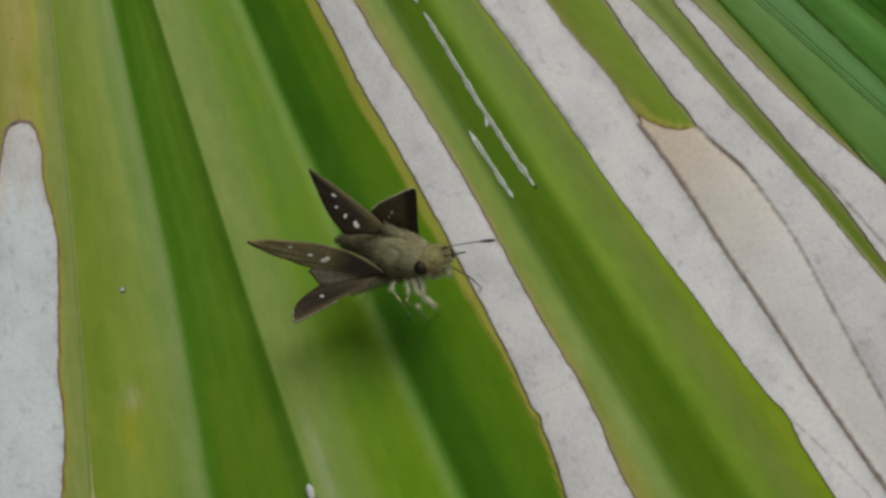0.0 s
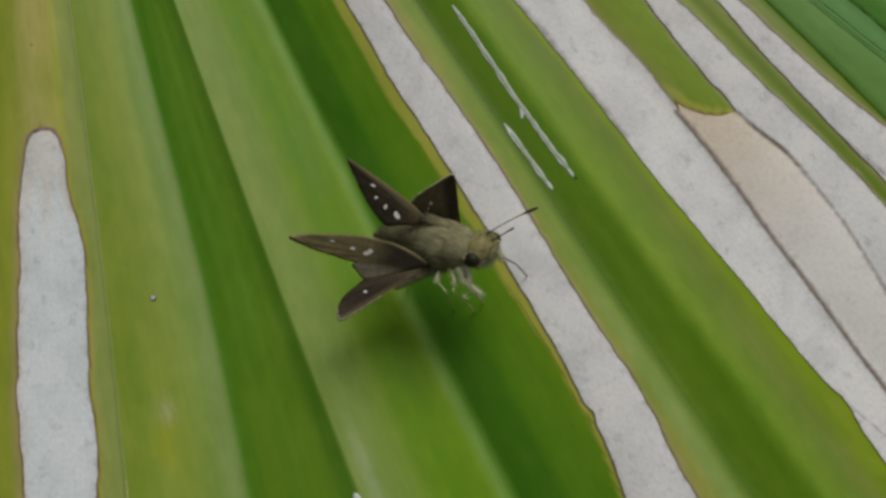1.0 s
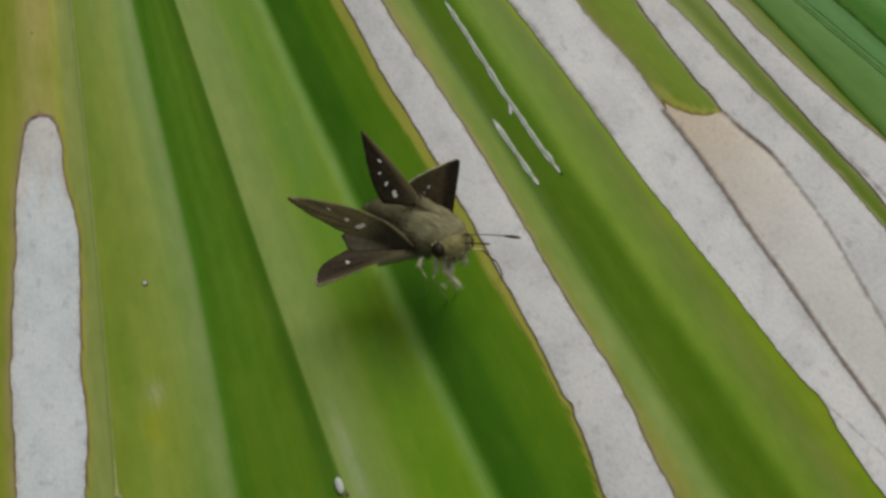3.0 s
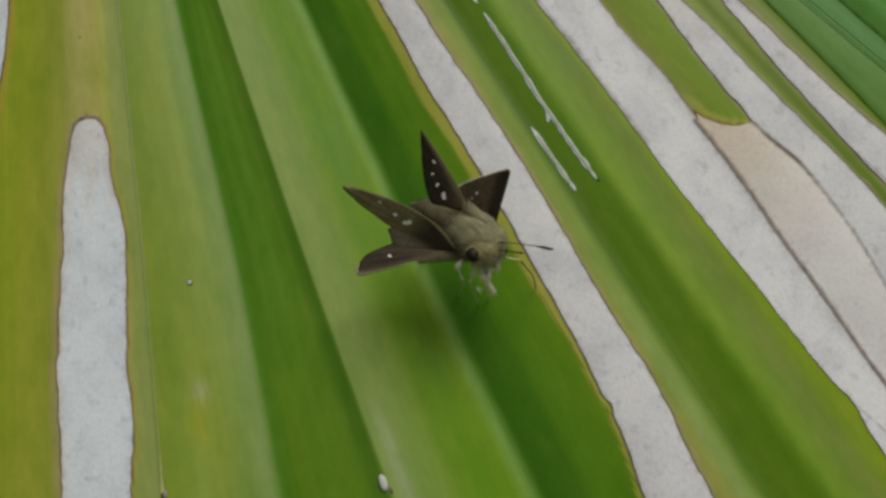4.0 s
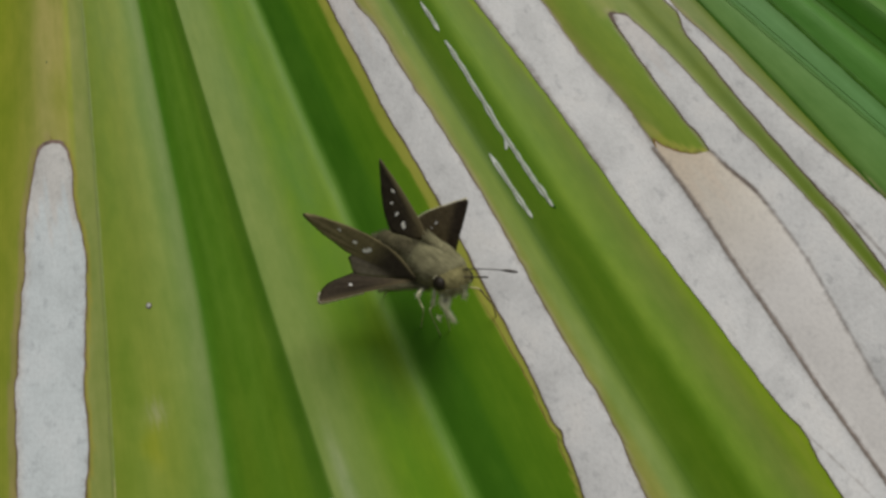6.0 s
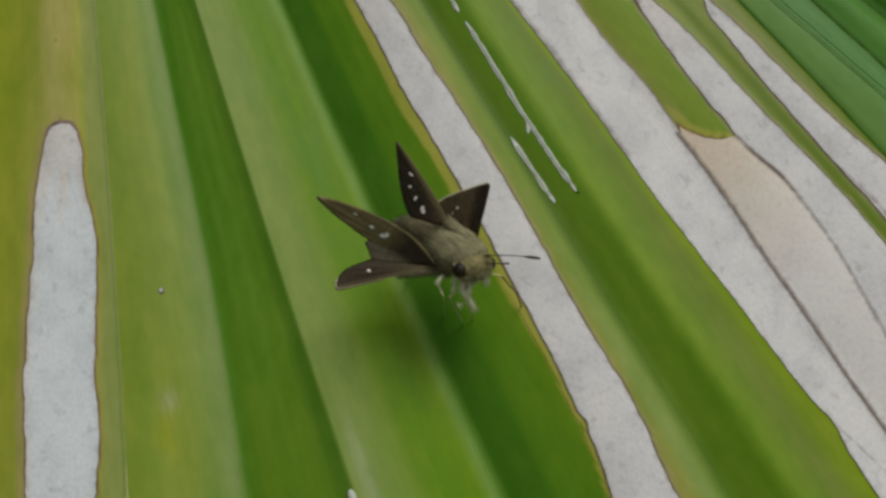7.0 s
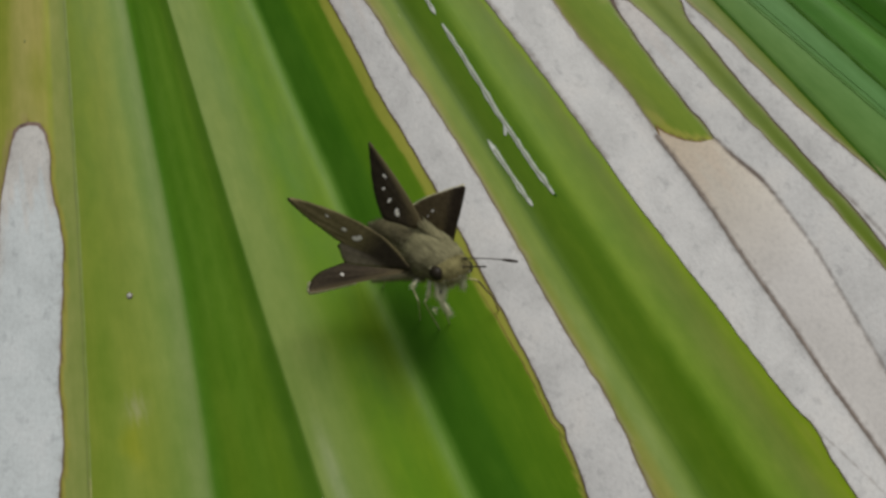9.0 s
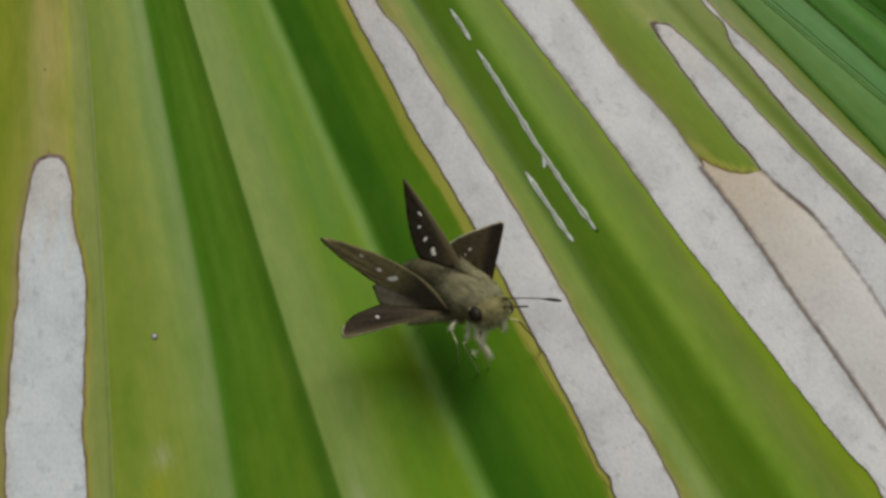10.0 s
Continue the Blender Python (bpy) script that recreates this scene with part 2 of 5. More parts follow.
def curve(points, r):
    """Smooth monotone run through (r, angle) points."""
    p = np.array(points, float)
    x, y = p[:, 0], p[:, 1]
    slope = np.gradient(y, x) if len(x) > 2 else np.full(len(x), (y[-1] - y[0]) / (x[-1] - x[0]))
    r = np.clip(r, x[0], x[-1])
    k = np.clip(np.searchsorted(x, r) - 1, 0, len(x) - 2)
    w = x[k + 1] - x[k]
    t = (r - x[k]) / w
    return ((2 * t ** 3 - 3 * t ** 2 + 1) * y[k] + (t ** 3 - 2 * t ** 2 + t) * w * slope[k]
            + (3 * t ** 2 - 2 * t ** 3) * y[k + 1] + (t ** 3 - t ** 2) * w * slope[k + 1])


def wobble(r, seed, size=0.042):
    """Small unevenness of a torn or eaten edge, in degrees."""
    return np.array([size * (noise.noise(Vector((v * 0.45, seed * 7.3, 0))) + 0.6 * noise.noise(Vector((v * 1.6, seed * 3.1, 5.0)))) for v in np.atleast_1d(r)])


# Dead patches: outline as angle against distance from the hub, for the two long edges.
BROWN_FOLD = [(150.4, 34.15), (155, 34.12), (159.8, 34.0), (165.4, 33.79), (171, 33.65), (175.4, 33.52), (181.1, 33.35), (187.2, 33.24), (195.8, 33.12), (215, 33.0)]
GREY_FOLD = [(154.4, 35.86), (157.4, 35.97), (160.7, 36.14), (163.5, 36.1), (166.5, 36.0), (170.6, 35.78), (177, 35.3), (182.7, 34.9), (187.8, 34.58), (193.5, 34.32), (215, 33.5)]
OUTER_FOLD = [(164.5, 38.14), (168.6, 38.2), (174, 38.16), (181.2, 38.07), (215, 37.6)]
WIDE_FOLD = [(182.8, 31.98), (187, 32.27), (190.5, 32.48), (195, 32.67), (215, 33.0)]
PATCHES = {
    "far": dict(mat="cool", l=[(90, 1.5), (200, -2.5)], r=[(90, 5.8), (107, 5.45), (114, 5.32), (122.5, 4.83), (131, 4.5), (150, 3.5), (200, 1.2)], halo=(0.9, 0.9), tint=("yellow", "gold")),
    "oval": dict(mat="cool", l=[(125.2, 9.24), (125.3, 9.0), (125.7, 8.72), (126.5, 8.56), (129.4, 8.23), (133, 7.97), (139, 7.75), (146, 7.45), (154, 7.28), (160, 7.32), (172, 7.1), (200, 6.6)],
                 r=[(125.2, 9.24), (125.3, 9.46), (125.8, 9.74), (127, 9.95), (132, 10.03), (136.6, 10.24), (146, 9.98), (151.4, 9.78), (155.8, 9.77), (161, 9.54), (172, 9.3), (200, 8.7)], halo=(0.75, 0.45), tint=("rosy", "ochre")),
    "strip": dict(mat="white", l=[(115.0, 24.85), (116.3, 24.62), (118, 24.57), (126, 24.65), (132.5, 24.65), (138.5, 24.81), (143.5, 24.92), (155.5, 25.03), (165, 25.05), (168.6, 25.0), (169.8, 25.0), (170.6, 25.08), (171.5, 25.0), (173.5, 24.95), (175.5, 24.85), (178, 24.71), (184, 24.5), (215, 23.9)],
                  r=[(115.0, 24.85), (116, 25.48), (119.8, 25.82), (122.5, 26.14), (128, 26.24), (136.3, 26.5), (146.3, 26.66), (157.5, 26.63), (165, 26.65), (170.5, 26.74), (174, 26.66), (176.5, 26.54), (181, 26.46), (200, 26.2)], halo=(1.15, 0.4), tint=("yellow", "tan"), narrow=(150.0, 168.0)),
    "wide": dict(mat="white", l=[(95, 30.7), (118, 31.25), (125, 31.4), (135.5, 31.56), (146, 31.63), (154, 31.6), (160, 31.65), (167.7, 31.75), (173.6, 31.78), (180.1, 31.86), (182.3, 31.98), (183.2, 31.94), (184.5, 31.86), (188.1, 31.75), (193, 31.7), (215, 31.4)],
                 r=[(95, 34.7), (122, 34.62), (130, 34.46), (134, 34.34), (139, 34.3), (144, 34.42), (148.5, 34.29)] + BROWN_FOLD[1:], halo=(0.55, 0.25), tint=("green", "tan")),
    "tan": dict(mat="tan", l=[(149.6, 34.4), (151, 34.14)] + BROWN_FOLD[1:],
                r=[(149.6, 34.4), (151.3, 34.63), (152.9, 35.03), (153.9, 35.45)] + GREY_FOLD, halo=(0.1, 1.0), tint=("gold", "yellow")),
    "tongue": dict(mat="white", l=[(135.2, 36.7), (135.7, 36.62), (139.1, 36.4), (142.6, 36.2), (146.9, 36.02), (150, 35.94), (152.8, 35.96)] + GREY_FOLD,
                   r=[(135.2, 36.7), (135.8, 37.04), (137.8, 37.3), (144.6, 37.5), (153, 37.45), (160, 37.5), (164.6, 37.5), (174.8, 37.28), (180, 37.2), (215, 36.8)], halo=(0.35, 0.4), tint=("grey", "grey")),
    "outer": dict(mat="white", l=[(131.4, 39.69), (132.2, 39.64), (135, 39.46), (138.1, 39.31), (140.5, 39.22), (141.2, 39.03), (145.2, 38.75), (149.5, 38.52), (157.6, 38.28), (164.5, 38.12), (170, 38.04), (176, 37.76), (181, 37.6), (215, 37.0)],
                  r=[(131.4, 39.69), (132.2, 39.72), (135, 39.59), (138.4, 39.47), (140.9, 39.42), (144.7, 39.5), (150, 39.46), (157.6, 39.45), (162.7, 39.54), (169.5, 39.75), (176, 39.76), (215, 40.0)], halo=(0.2, 0.5), tint=("grey", "tan")),
}
SEED = {k: i + 1 for i, k in enumerate(PATCHES)}


MARGINS = dict(yellow=(0.345, 0.35, 0.058), gold=(0.30, 0.27, 0.03), rosy=(0.30, 0.265, 0.09), ochre=(0.315, 0.30, 0.055), green=(0.165, 0.262, 0.004), tan=(0.27, 0.265, 0.11), grey=(0.26, 0.285, 0.12))


def edges(key, r):
    p = PATCHES[key]
    left, right = SEED[key], SEED[key] + 20
    rough = 0.075 if key == "oval" else 0.042
    if key == "tan":        # shares its two edges with its neighbours
        left, right = SEED["wide"] + 20, SEED["tongue"]
    a, b = curve(p["l"], r) + wobble(r, left, rough), curve(p["r"], r) + wobble(r, right, rough)
    if key == "tan":
        a, b = a - 0.03 * soft_step(r, 152, 154), b + 0.03 * soft_step(r, 155, 157)
    return a, np.maximum(a + 0.005, b)


def soft_step(x, a, b):
    s = np.clip((x - a) / (b - a), 0, 1)
    return s * s * (3 - 2 * s)


def object_from(name, verts, faces, mat, parent=None, label="", smooth=True, uv=None, layers=None):
    me = bpy.data.meshes.new(name)
    me.from_pydata([tuple(v) for v in verts], [], [tuple(f) for f in faces])
    me.materials.append(mat)
    if smooth:
        me.polygons.foreach_set("use_smooth", [True] * len(me.polygons))
    if uv is not None:
        lay = me.uv_layers.new(name="UVMap")
        idx = np.empty(len(me.loops), dtype=np.int32)
        me.loops.foreach_get("vertex_index", idx)
        lay.data.foreach_set("uv", np.asarray(uv, np.float32)[idx].ravel())
    for key, vals in (layers or {}).items():
        at = me.attributes.new(key, "FLOAT", "POINT")
        at.data.foreach_set("value", np.asarray(vals, np.float32))
    ob = new(name, me)
    if parent is not None:
        ob.parent = parent
    if label:
        tagged(ob, label)
    return ob


def part(name, bm, mat, parent, label=""):
    me = bpy.data.meshes.new(name)
    bm.to_mesh(me)
    bm.free()
    me.materials.append(mat)
    me.polygons.foreach_set("use_smooth", [True] * len(me.polygons))
    ob = new(name, me)
    ob.parent = parent
    if label:
        tagged(ob, label)
    return ob


def grid_faces(nr, nc, base=0, flip=False):
    i, j = np.meshgrid(np.arange(nr - 1), np.arange(nc - 1), indexing="ij")
    a = base + i * nc + j
    f = np.stack([a, a + nc, a + nc + 1, a + 1], -1).reshape(-1, 4)
    return f[:, ::-1] if flip else f


def sheet(name, theta, r, lift, thick, mat, parent, label="", layers=None, tint=None):
    """A thin plate that follows the blade: theta and r are grids (along, across); closed below and at the rim."""
    nr, nc = theta.shape
    top, low = place(theta, r, lift).reshape(-1, 3), place(theta, r, lift - thick).reshape(-1, 3)
    n = nr * nc
    ring = np.concatenate([np.arange(nc), np.arange(1, nr) * nc + nc - 1, (nr - 1) * nc + np.arange(nc - 2, -1, -1), np.arange(nr - 2, 0, -1) * nc])
    m = len(ring)
    k = np.arange(m)
    wall = np.stack([2 * n + k, 2 * n + (k + 1) % m, 2 * n + m + (k + 1) % m, 2 * n + m + k], -1)
    faces = np.concatenate([grid_faces(nr, nc), grid_faces(nr, nc, n, True), wall])
    uv = np.stack([np.radians(theta) * 140.0, r], -1).reshape(-1, 2)
    index = np.concatenate([np.arange(n), np.arange(n), ring, ring])
    all_layers = {key: v.ravel()[index] for key, v in (layers or {}).items()}
    ob = object_from(name, np.concatenate([top, low, top[ring], low[ring]]), faces, mat, parent, label, True, uv[index], all_layers)
    if tint is not None:
        at = ob.data.attributes.new("pigment_and_shade", "FLOAT_COLOR", "POINT")
        rgba = np.concatenate([tint.reshape(-1, 3), np.ones((n, 1))], 1).astype(np.float32)
        at.data.foreach_set("color", rgba[index].ravel())
    return ob


# Colour across the fan, angle then red, green, blue: chlorotic yellow, dark and pale pleat faces with
# their shade and sky sheen painted in, bluish green far off.
TINTS_YELLOW = [(-9, 0.217, 0.296, 0.017), (5.6, 0.234, 0.286, 0.019), (6.9, 0.234, 0.276, 0.028), (7.7, 0.243, 0.276, 0.041), (8.4, 0.341, 0.327, 0.086), (9.5, 0.352, 0.332, 0.091), (9.9, 0.290, 0.337, 0.053),
                (10.1, 0.244, 0.292, 0.072), (10.78, 0.222, 0.276, 0.070), (10.9, 0.172, 0.238, 0.024), (11.4, 0.166, 0.242, 0.022), (12.3, 0.192, 0.258, 0.032), (13.0, 0.184, 0.264, 0.042), (13.5, 0.172, 0.262, 0.050),
                (13.8, 0.178, 0.264, 0.064), (14.12, 0.182, 0.268, 0.074)]
# shaded faces painted dark, sheen painted pale: steps at 14.4, 17.0 and 21.4
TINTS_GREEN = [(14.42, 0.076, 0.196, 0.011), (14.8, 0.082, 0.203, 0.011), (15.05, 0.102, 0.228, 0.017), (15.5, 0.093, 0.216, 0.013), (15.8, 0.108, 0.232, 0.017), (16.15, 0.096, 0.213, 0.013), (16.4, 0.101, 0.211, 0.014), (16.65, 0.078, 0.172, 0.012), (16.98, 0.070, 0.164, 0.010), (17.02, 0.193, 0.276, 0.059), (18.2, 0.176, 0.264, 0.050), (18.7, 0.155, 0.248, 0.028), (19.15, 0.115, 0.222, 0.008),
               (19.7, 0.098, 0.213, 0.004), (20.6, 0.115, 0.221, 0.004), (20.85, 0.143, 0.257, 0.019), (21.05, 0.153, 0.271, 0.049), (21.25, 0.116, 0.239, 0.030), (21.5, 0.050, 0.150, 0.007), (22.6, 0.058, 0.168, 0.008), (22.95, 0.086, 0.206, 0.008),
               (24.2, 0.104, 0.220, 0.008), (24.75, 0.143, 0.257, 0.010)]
# the bright crest near 29.7 is a ridge highlight painted in
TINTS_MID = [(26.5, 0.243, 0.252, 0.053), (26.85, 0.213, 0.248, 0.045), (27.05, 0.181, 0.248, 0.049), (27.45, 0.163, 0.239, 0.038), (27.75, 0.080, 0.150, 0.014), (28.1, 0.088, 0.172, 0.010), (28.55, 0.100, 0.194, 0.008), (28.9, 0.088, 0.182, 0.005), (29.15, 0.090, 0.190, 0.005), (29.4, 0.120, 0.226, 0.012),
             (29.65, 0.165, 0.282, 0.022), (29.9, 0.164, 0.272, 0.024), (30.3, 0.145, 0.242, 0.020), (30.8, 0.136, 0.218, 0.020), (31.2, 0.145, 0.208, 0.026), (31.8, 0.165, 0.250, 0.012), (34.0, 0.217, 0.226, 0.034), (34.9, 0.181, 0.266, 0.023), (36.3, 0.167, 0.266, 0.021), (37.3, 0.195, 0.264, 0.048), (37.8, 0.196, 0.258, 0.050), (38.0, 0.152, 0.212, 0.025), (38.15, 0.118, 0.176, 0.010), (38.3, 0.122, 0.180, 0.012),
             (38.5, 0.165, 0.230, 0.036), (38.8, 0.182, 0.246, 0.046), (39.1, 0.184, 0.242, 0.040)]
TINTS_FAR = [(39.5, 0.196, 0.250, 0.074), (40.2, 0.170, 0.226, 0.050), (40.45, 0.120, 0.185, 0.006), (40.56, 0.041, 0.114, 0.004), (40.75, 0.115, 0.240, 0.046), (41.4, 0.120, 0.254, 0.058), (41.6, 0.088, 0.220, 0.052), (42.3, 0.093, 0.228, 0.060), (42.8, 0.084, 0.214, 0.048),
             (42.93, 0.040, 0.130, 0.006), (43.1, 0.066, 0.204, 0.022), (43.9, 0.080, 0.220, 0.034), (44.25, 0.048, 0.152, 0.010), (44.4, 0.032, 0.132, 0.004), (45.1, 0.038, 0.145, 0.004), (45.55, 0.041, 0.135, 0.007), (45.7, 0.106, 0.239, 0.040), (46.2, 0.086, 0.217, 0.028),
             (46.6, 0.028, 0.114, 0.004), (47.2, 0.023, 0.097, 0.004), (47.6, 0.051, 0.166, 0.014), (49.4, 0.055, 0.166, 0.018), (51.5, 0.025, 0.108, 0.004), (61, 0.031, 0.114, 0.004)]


def blade_layers(theta, r):
    """Colour of the living blade, painted pleat shading included, with yellow margins round the dead tissue and a
    bleached band above each patch.
    """
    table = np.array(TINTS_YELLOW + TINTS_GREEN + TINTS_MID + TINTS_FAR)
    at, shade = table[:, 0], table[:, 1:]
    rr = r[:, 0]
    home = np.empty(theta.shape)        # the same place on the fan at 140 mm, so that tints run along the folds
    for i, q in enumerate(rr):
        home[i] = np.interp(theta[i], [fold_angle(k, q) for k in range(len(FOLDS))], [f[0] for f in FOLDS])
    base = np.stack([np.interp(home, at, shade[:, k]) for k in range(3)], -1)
    brown, tan = np.zeros(theta.shape), np.zeros(theta.shape)
    mm = np.radians(1.0) * r
    for key, p in PATCHES.items():
        a, b = edges(key, rr)
        first = p["l"][0][0]
        dl, dr = np.maximum(a[:, None] - theta, 0) * mm, np.maximum(theta - b[:, None], 0) * mm
        above = np.maximum(first - r, 0)
        uneven = 1 + 0.07 * np.sin(r * 0.21 + theta) + 0.05 * np.sin(r * 0.57)
        for d, w, tint in ((dl, p["halo"][0], p["tint"][0]), (dr, p["halo"][1], p["tint"][1])):
            if d is dl and "narrow" in p:
                w = w * (1 - 0.5 * soft_step(r, *p["narrow"]))
            away = np.hypot(d, above * 0.5)
            on = (d > 0) | (above > 0)
            yellow = on * (1 - soft_step(away, w * 0.88 * uneven, w * 1.14 * uneven)) * 0.9
            yellow = np.where((dl + dr - d) > 0, 0, yellow)
            base = base + (np.array(MARGINS[tint]) - base) * yellow[..., None]
        away = np.hypot(dl + dr, above)
        brown = np.maximum(brown, (1 - soft_step(away, 0.05, 0.22)) * (0.8 if key != "wide" else 0.25))
        if first > 100:
            tan = np.maximum(tan, (1 - soft_step(dl + dr, 0.3, 2.0)) * (1 - soft_step(above, 3.0, 24.0)) * (above > 0) * 0.4)
    spots = 0.3 * np.exp(-((theta - 12.3) / 0.55) ** 2) * np.exp(-((r - 158) / 7.0) ** 2)
    spots = np.maximum(spots, 0.4 * np.exp(-((theta - 9.75) / 0.4) ** 2) * np.exp(-((r - 120) / 4.0) ** 2))
    spots = np.maximum(spots, 0.7 * np.exp(-((((theta - 11.93) * mm - 0.35 * np.sin(r * 1.3)) / 1.1) ** 2 + ((r - 158.2) / 2.8) ** 2) ** 1.3))
    pale = 0.6 * np.exp(-(((theta - 12.1) * mm / 0.8) ** 2 + ((r - 155.2 + 0.5 * np.sin(theta * 40)) / 0.9) ** 2))
    warm = 0.36 * soft_step(r, 136, 162) * np.exp(-((home - 12.2) / 0.9) ** 2)
    # greyer green band beside the strip, stronger outwards
    grey_band = 0.45 * soft_step(r, 146, 172) * np.exp(-((home - 27.2) / 0.33) ** 2)
    ripe = 0.75 * soft_step(r, 140, 166) * np.exp(-((home - 15.5) / 0.95) ** 4) * (0.85 + 0.3 * np.sin(home * 5.2 - 1.0))
    thin = 0.6 * soft_step(r, 148, 166) * np.exp(-((home - 28.35) / 0.6) ** 4)
    olive = 0.3 * soft_step(r, 148, 168) * np.exp(-((home - 30.75) / 0.5) ** 2)
    # pale grey streak beside the sharp ridge
    pale_streak = 0.5 * soft_step(r, 158, 167) * np.exp(-((home - 17.5) / 0.25) ** 2)
    for layer, tint in ((thin, (0.106, 0.208, 0.010)), (olive, (0.172, 0.226, 0.054)), (pale_streak, (0.29, 0.35, 0.20)), (ripe, (0.122, 0.228, 0.012)), (warm, (0.225, 0.31, 0.058)), (grey_band, (0.20, 0.295, 0.09)), (tan, (0.32, 0.325, 0.10)), (spots, (0.235, 0.280, 0.014)), (pale, (0.36, 0.36, 0.20))):
        base = base + (np.array(tint) - base) * layer[..., None]
    return dict(brown=brown), base


def stains(key, theta, r, a, b):
    """How smudged the dead tissue is: along its folds and, more faintly, its edges."""
    mm = np.radians(1.0) * r

    def along(points, width, strength, r0=0.0, fade=0.0):
        d = np.abs(theta - curve(points, r)) * mm
        on = (r > points[0][0] - 0.3) * (strength + (fade * np.exp(-((r - r0) / 4.0) ** 2) if fade else 0.0))
        return on * np.exp(-(d / width) ** 2)
    out = 0.30 * np.exp(-(np.minimum(theta - a, b - theta) * mm / 0.5) ** 2)
    if key == "wide":
        out = out + 0.34 * np.exp(-((theta - a) * mm / 0.9) ** 2) * (r < 150)
    if key in ("wide", "tan"):
        out = np.maximum(out, along(BROWN_FOLD, 0.36, 0.85))
        out = np.maximum(out, along(BROWN_FOLD, 0.9, 0.26))
    if key in ("tan", "tongue"):
        out = np.maximum(out, along(GREY_FOLD, 0.34, 0.56, 159.0, 0.4))
        out = np.maximum(out, along(GREY_FOLD, 1.1, 0.18))
    if key == "outer":
        out = np.maximum(out, along(OUTER_FOLD, 0.32, 0.55))
        out = np.maximum(out, 0.45 * np.exp(-((r - 141.5) / 1.6) ** 2) * np.exp(-((theta - 38.95) * mm / 0.8) ** 2))
    if key == "wide":
        out = np.maximum(out, along(WIDE_FOLD, 0.22, 0.42))
    if key == "tongue":
        out = np.maximum(out, 0.9 * np.exp(-((r - 135.6) / 0.8) ** 2) * np.exp(-((theta - 36.6) * mm / 0.5) ** 2))
    return out


def build_leaf():
    leaf = tagged(new("palm_leaf"), "pleated green fan palm leaf with bleached dead strips", "leaf", kind="structure")
    leaf.matrix_world = LEAF
    rr = np.arange(R_NEAR, R_FAR + 0.1, 0.8)
    for k in range(len(FOLDS) - 1):
        n = max(8, int((FOLDS[k + 1][0] - FOLDS[k][0]) * 2.44 / 0.22))
        s = np.linspace(0, 1, n)
        a, b = fold_angle(k, rr)[:, None], fold_angle(k + 1, rr)[:, None]
        theta = a + (b - a) * s
        r = np.repeat(rr[:, None], n, 1)
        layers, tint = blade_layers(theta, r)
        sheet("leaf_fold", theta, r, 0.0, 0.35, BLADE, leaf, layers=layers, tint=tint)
    mats = dict(white=PAPER, cool=PAPER_COOL, tan=PAPER_TAN)
    for key, p in PATCHES.items():
        r0 = p["l"][0][0]
        r = np.concatenate([r0 + 3 * np.linspace(0, 1, 32) ** 2.2, np.arange(r0 + 3.4, R_FAR - 12, 0.4)])
        a, b = edges(key, r)
        n = 64 if key in ("wide", "tan", "tongue", "outer") else 30
        s = np.linspace(0, 1, n)
        theta = a[:, None] + (b - a)[:, None] * s
        stain = stains(key, theta, np.repeat(r[:, None], n, 1), a[:, None], b[:, None])
        q = np.repeat(r[:, None], n, 1)
        rag = 2.2 * np.sin(theta * 7.1 + q * 0.4) + 1.2 * np.sin(theta * 17 - q * 0.9)
        blush = np.maximum((1 - soft_step(q + rag, r0 + 5, r0 + 10)) * (0.9 if key == "oval" else 0.35), 0.8 * np.exp(-((theta - a[:, None]) * np.radians(1.0) * q / 0.5) ** 2) * (key == "oval"))
        sheet("dead_patch", theta, np.repeat(r[:, None], n, 1), 0.04 if key == "tan" else 0.05, 0.06, mats[p["mat"]], leaf,
              {"white": "papery bleached dead tissue", "cool": "bluish white papery dead tissue", "tan": "tan papery dead tissue"}[p["mat"]], layers=dict(stain=stain, blush=blush))
        # dark rim along the patch's edge
        path = np.concatenate([np.stack([a, r], -1)[::-1], np.stack([b, r], -1)[1:]])
        if key == "outer":
            path = path[path[:, 1] > 139.5]
        if key == "tongue":
            path = np.concatenate([np.stack([a, r], -1)[r < 154.5][::-1], np.stack([b, r], -1)[1:]])
        if key in ("far", "oval", "strip", "tongue", "outer"):
            tipw = {"oval": 0.2, "tongue": 0.16, "strip": 0.12}.get(key, 0.0)
            thin = {"oval": 0.058, "tongue": 0.056}.get(key, 0.066)
            ribbon("patch_rim", path, thin + tipw * np.exp(-((path[:, 1] - r0) / 1.3) ** 2), 0.075, RIM_PURPLE if key == "oval" else RIM, leaf)
        elif key == "tan":
            arc = np.concatenate([np.stack([a, r], -1)[r < 150.6][::-1], np.stack([b, r], -1)[1:][r[1:] < 154.0]])
            ribbon("patch_rim", arc, 0.085, 0.07, RIM_TIP, leaf, "brown rim of the living tip")
        elif key == "wide":
            ribbon("patch_rim", np.stack([b, r], -1)[r < 150], 0.09, 0.075, RIM_GREY, leaf)
            ribbon("patch_rim", np.stack([a, r], -1), 0.028 + 0.04 * soft_step(r, 172, 184), 0.075, RIM_OLIVE, leaf, "thin olive-brown rim")
    return leaf


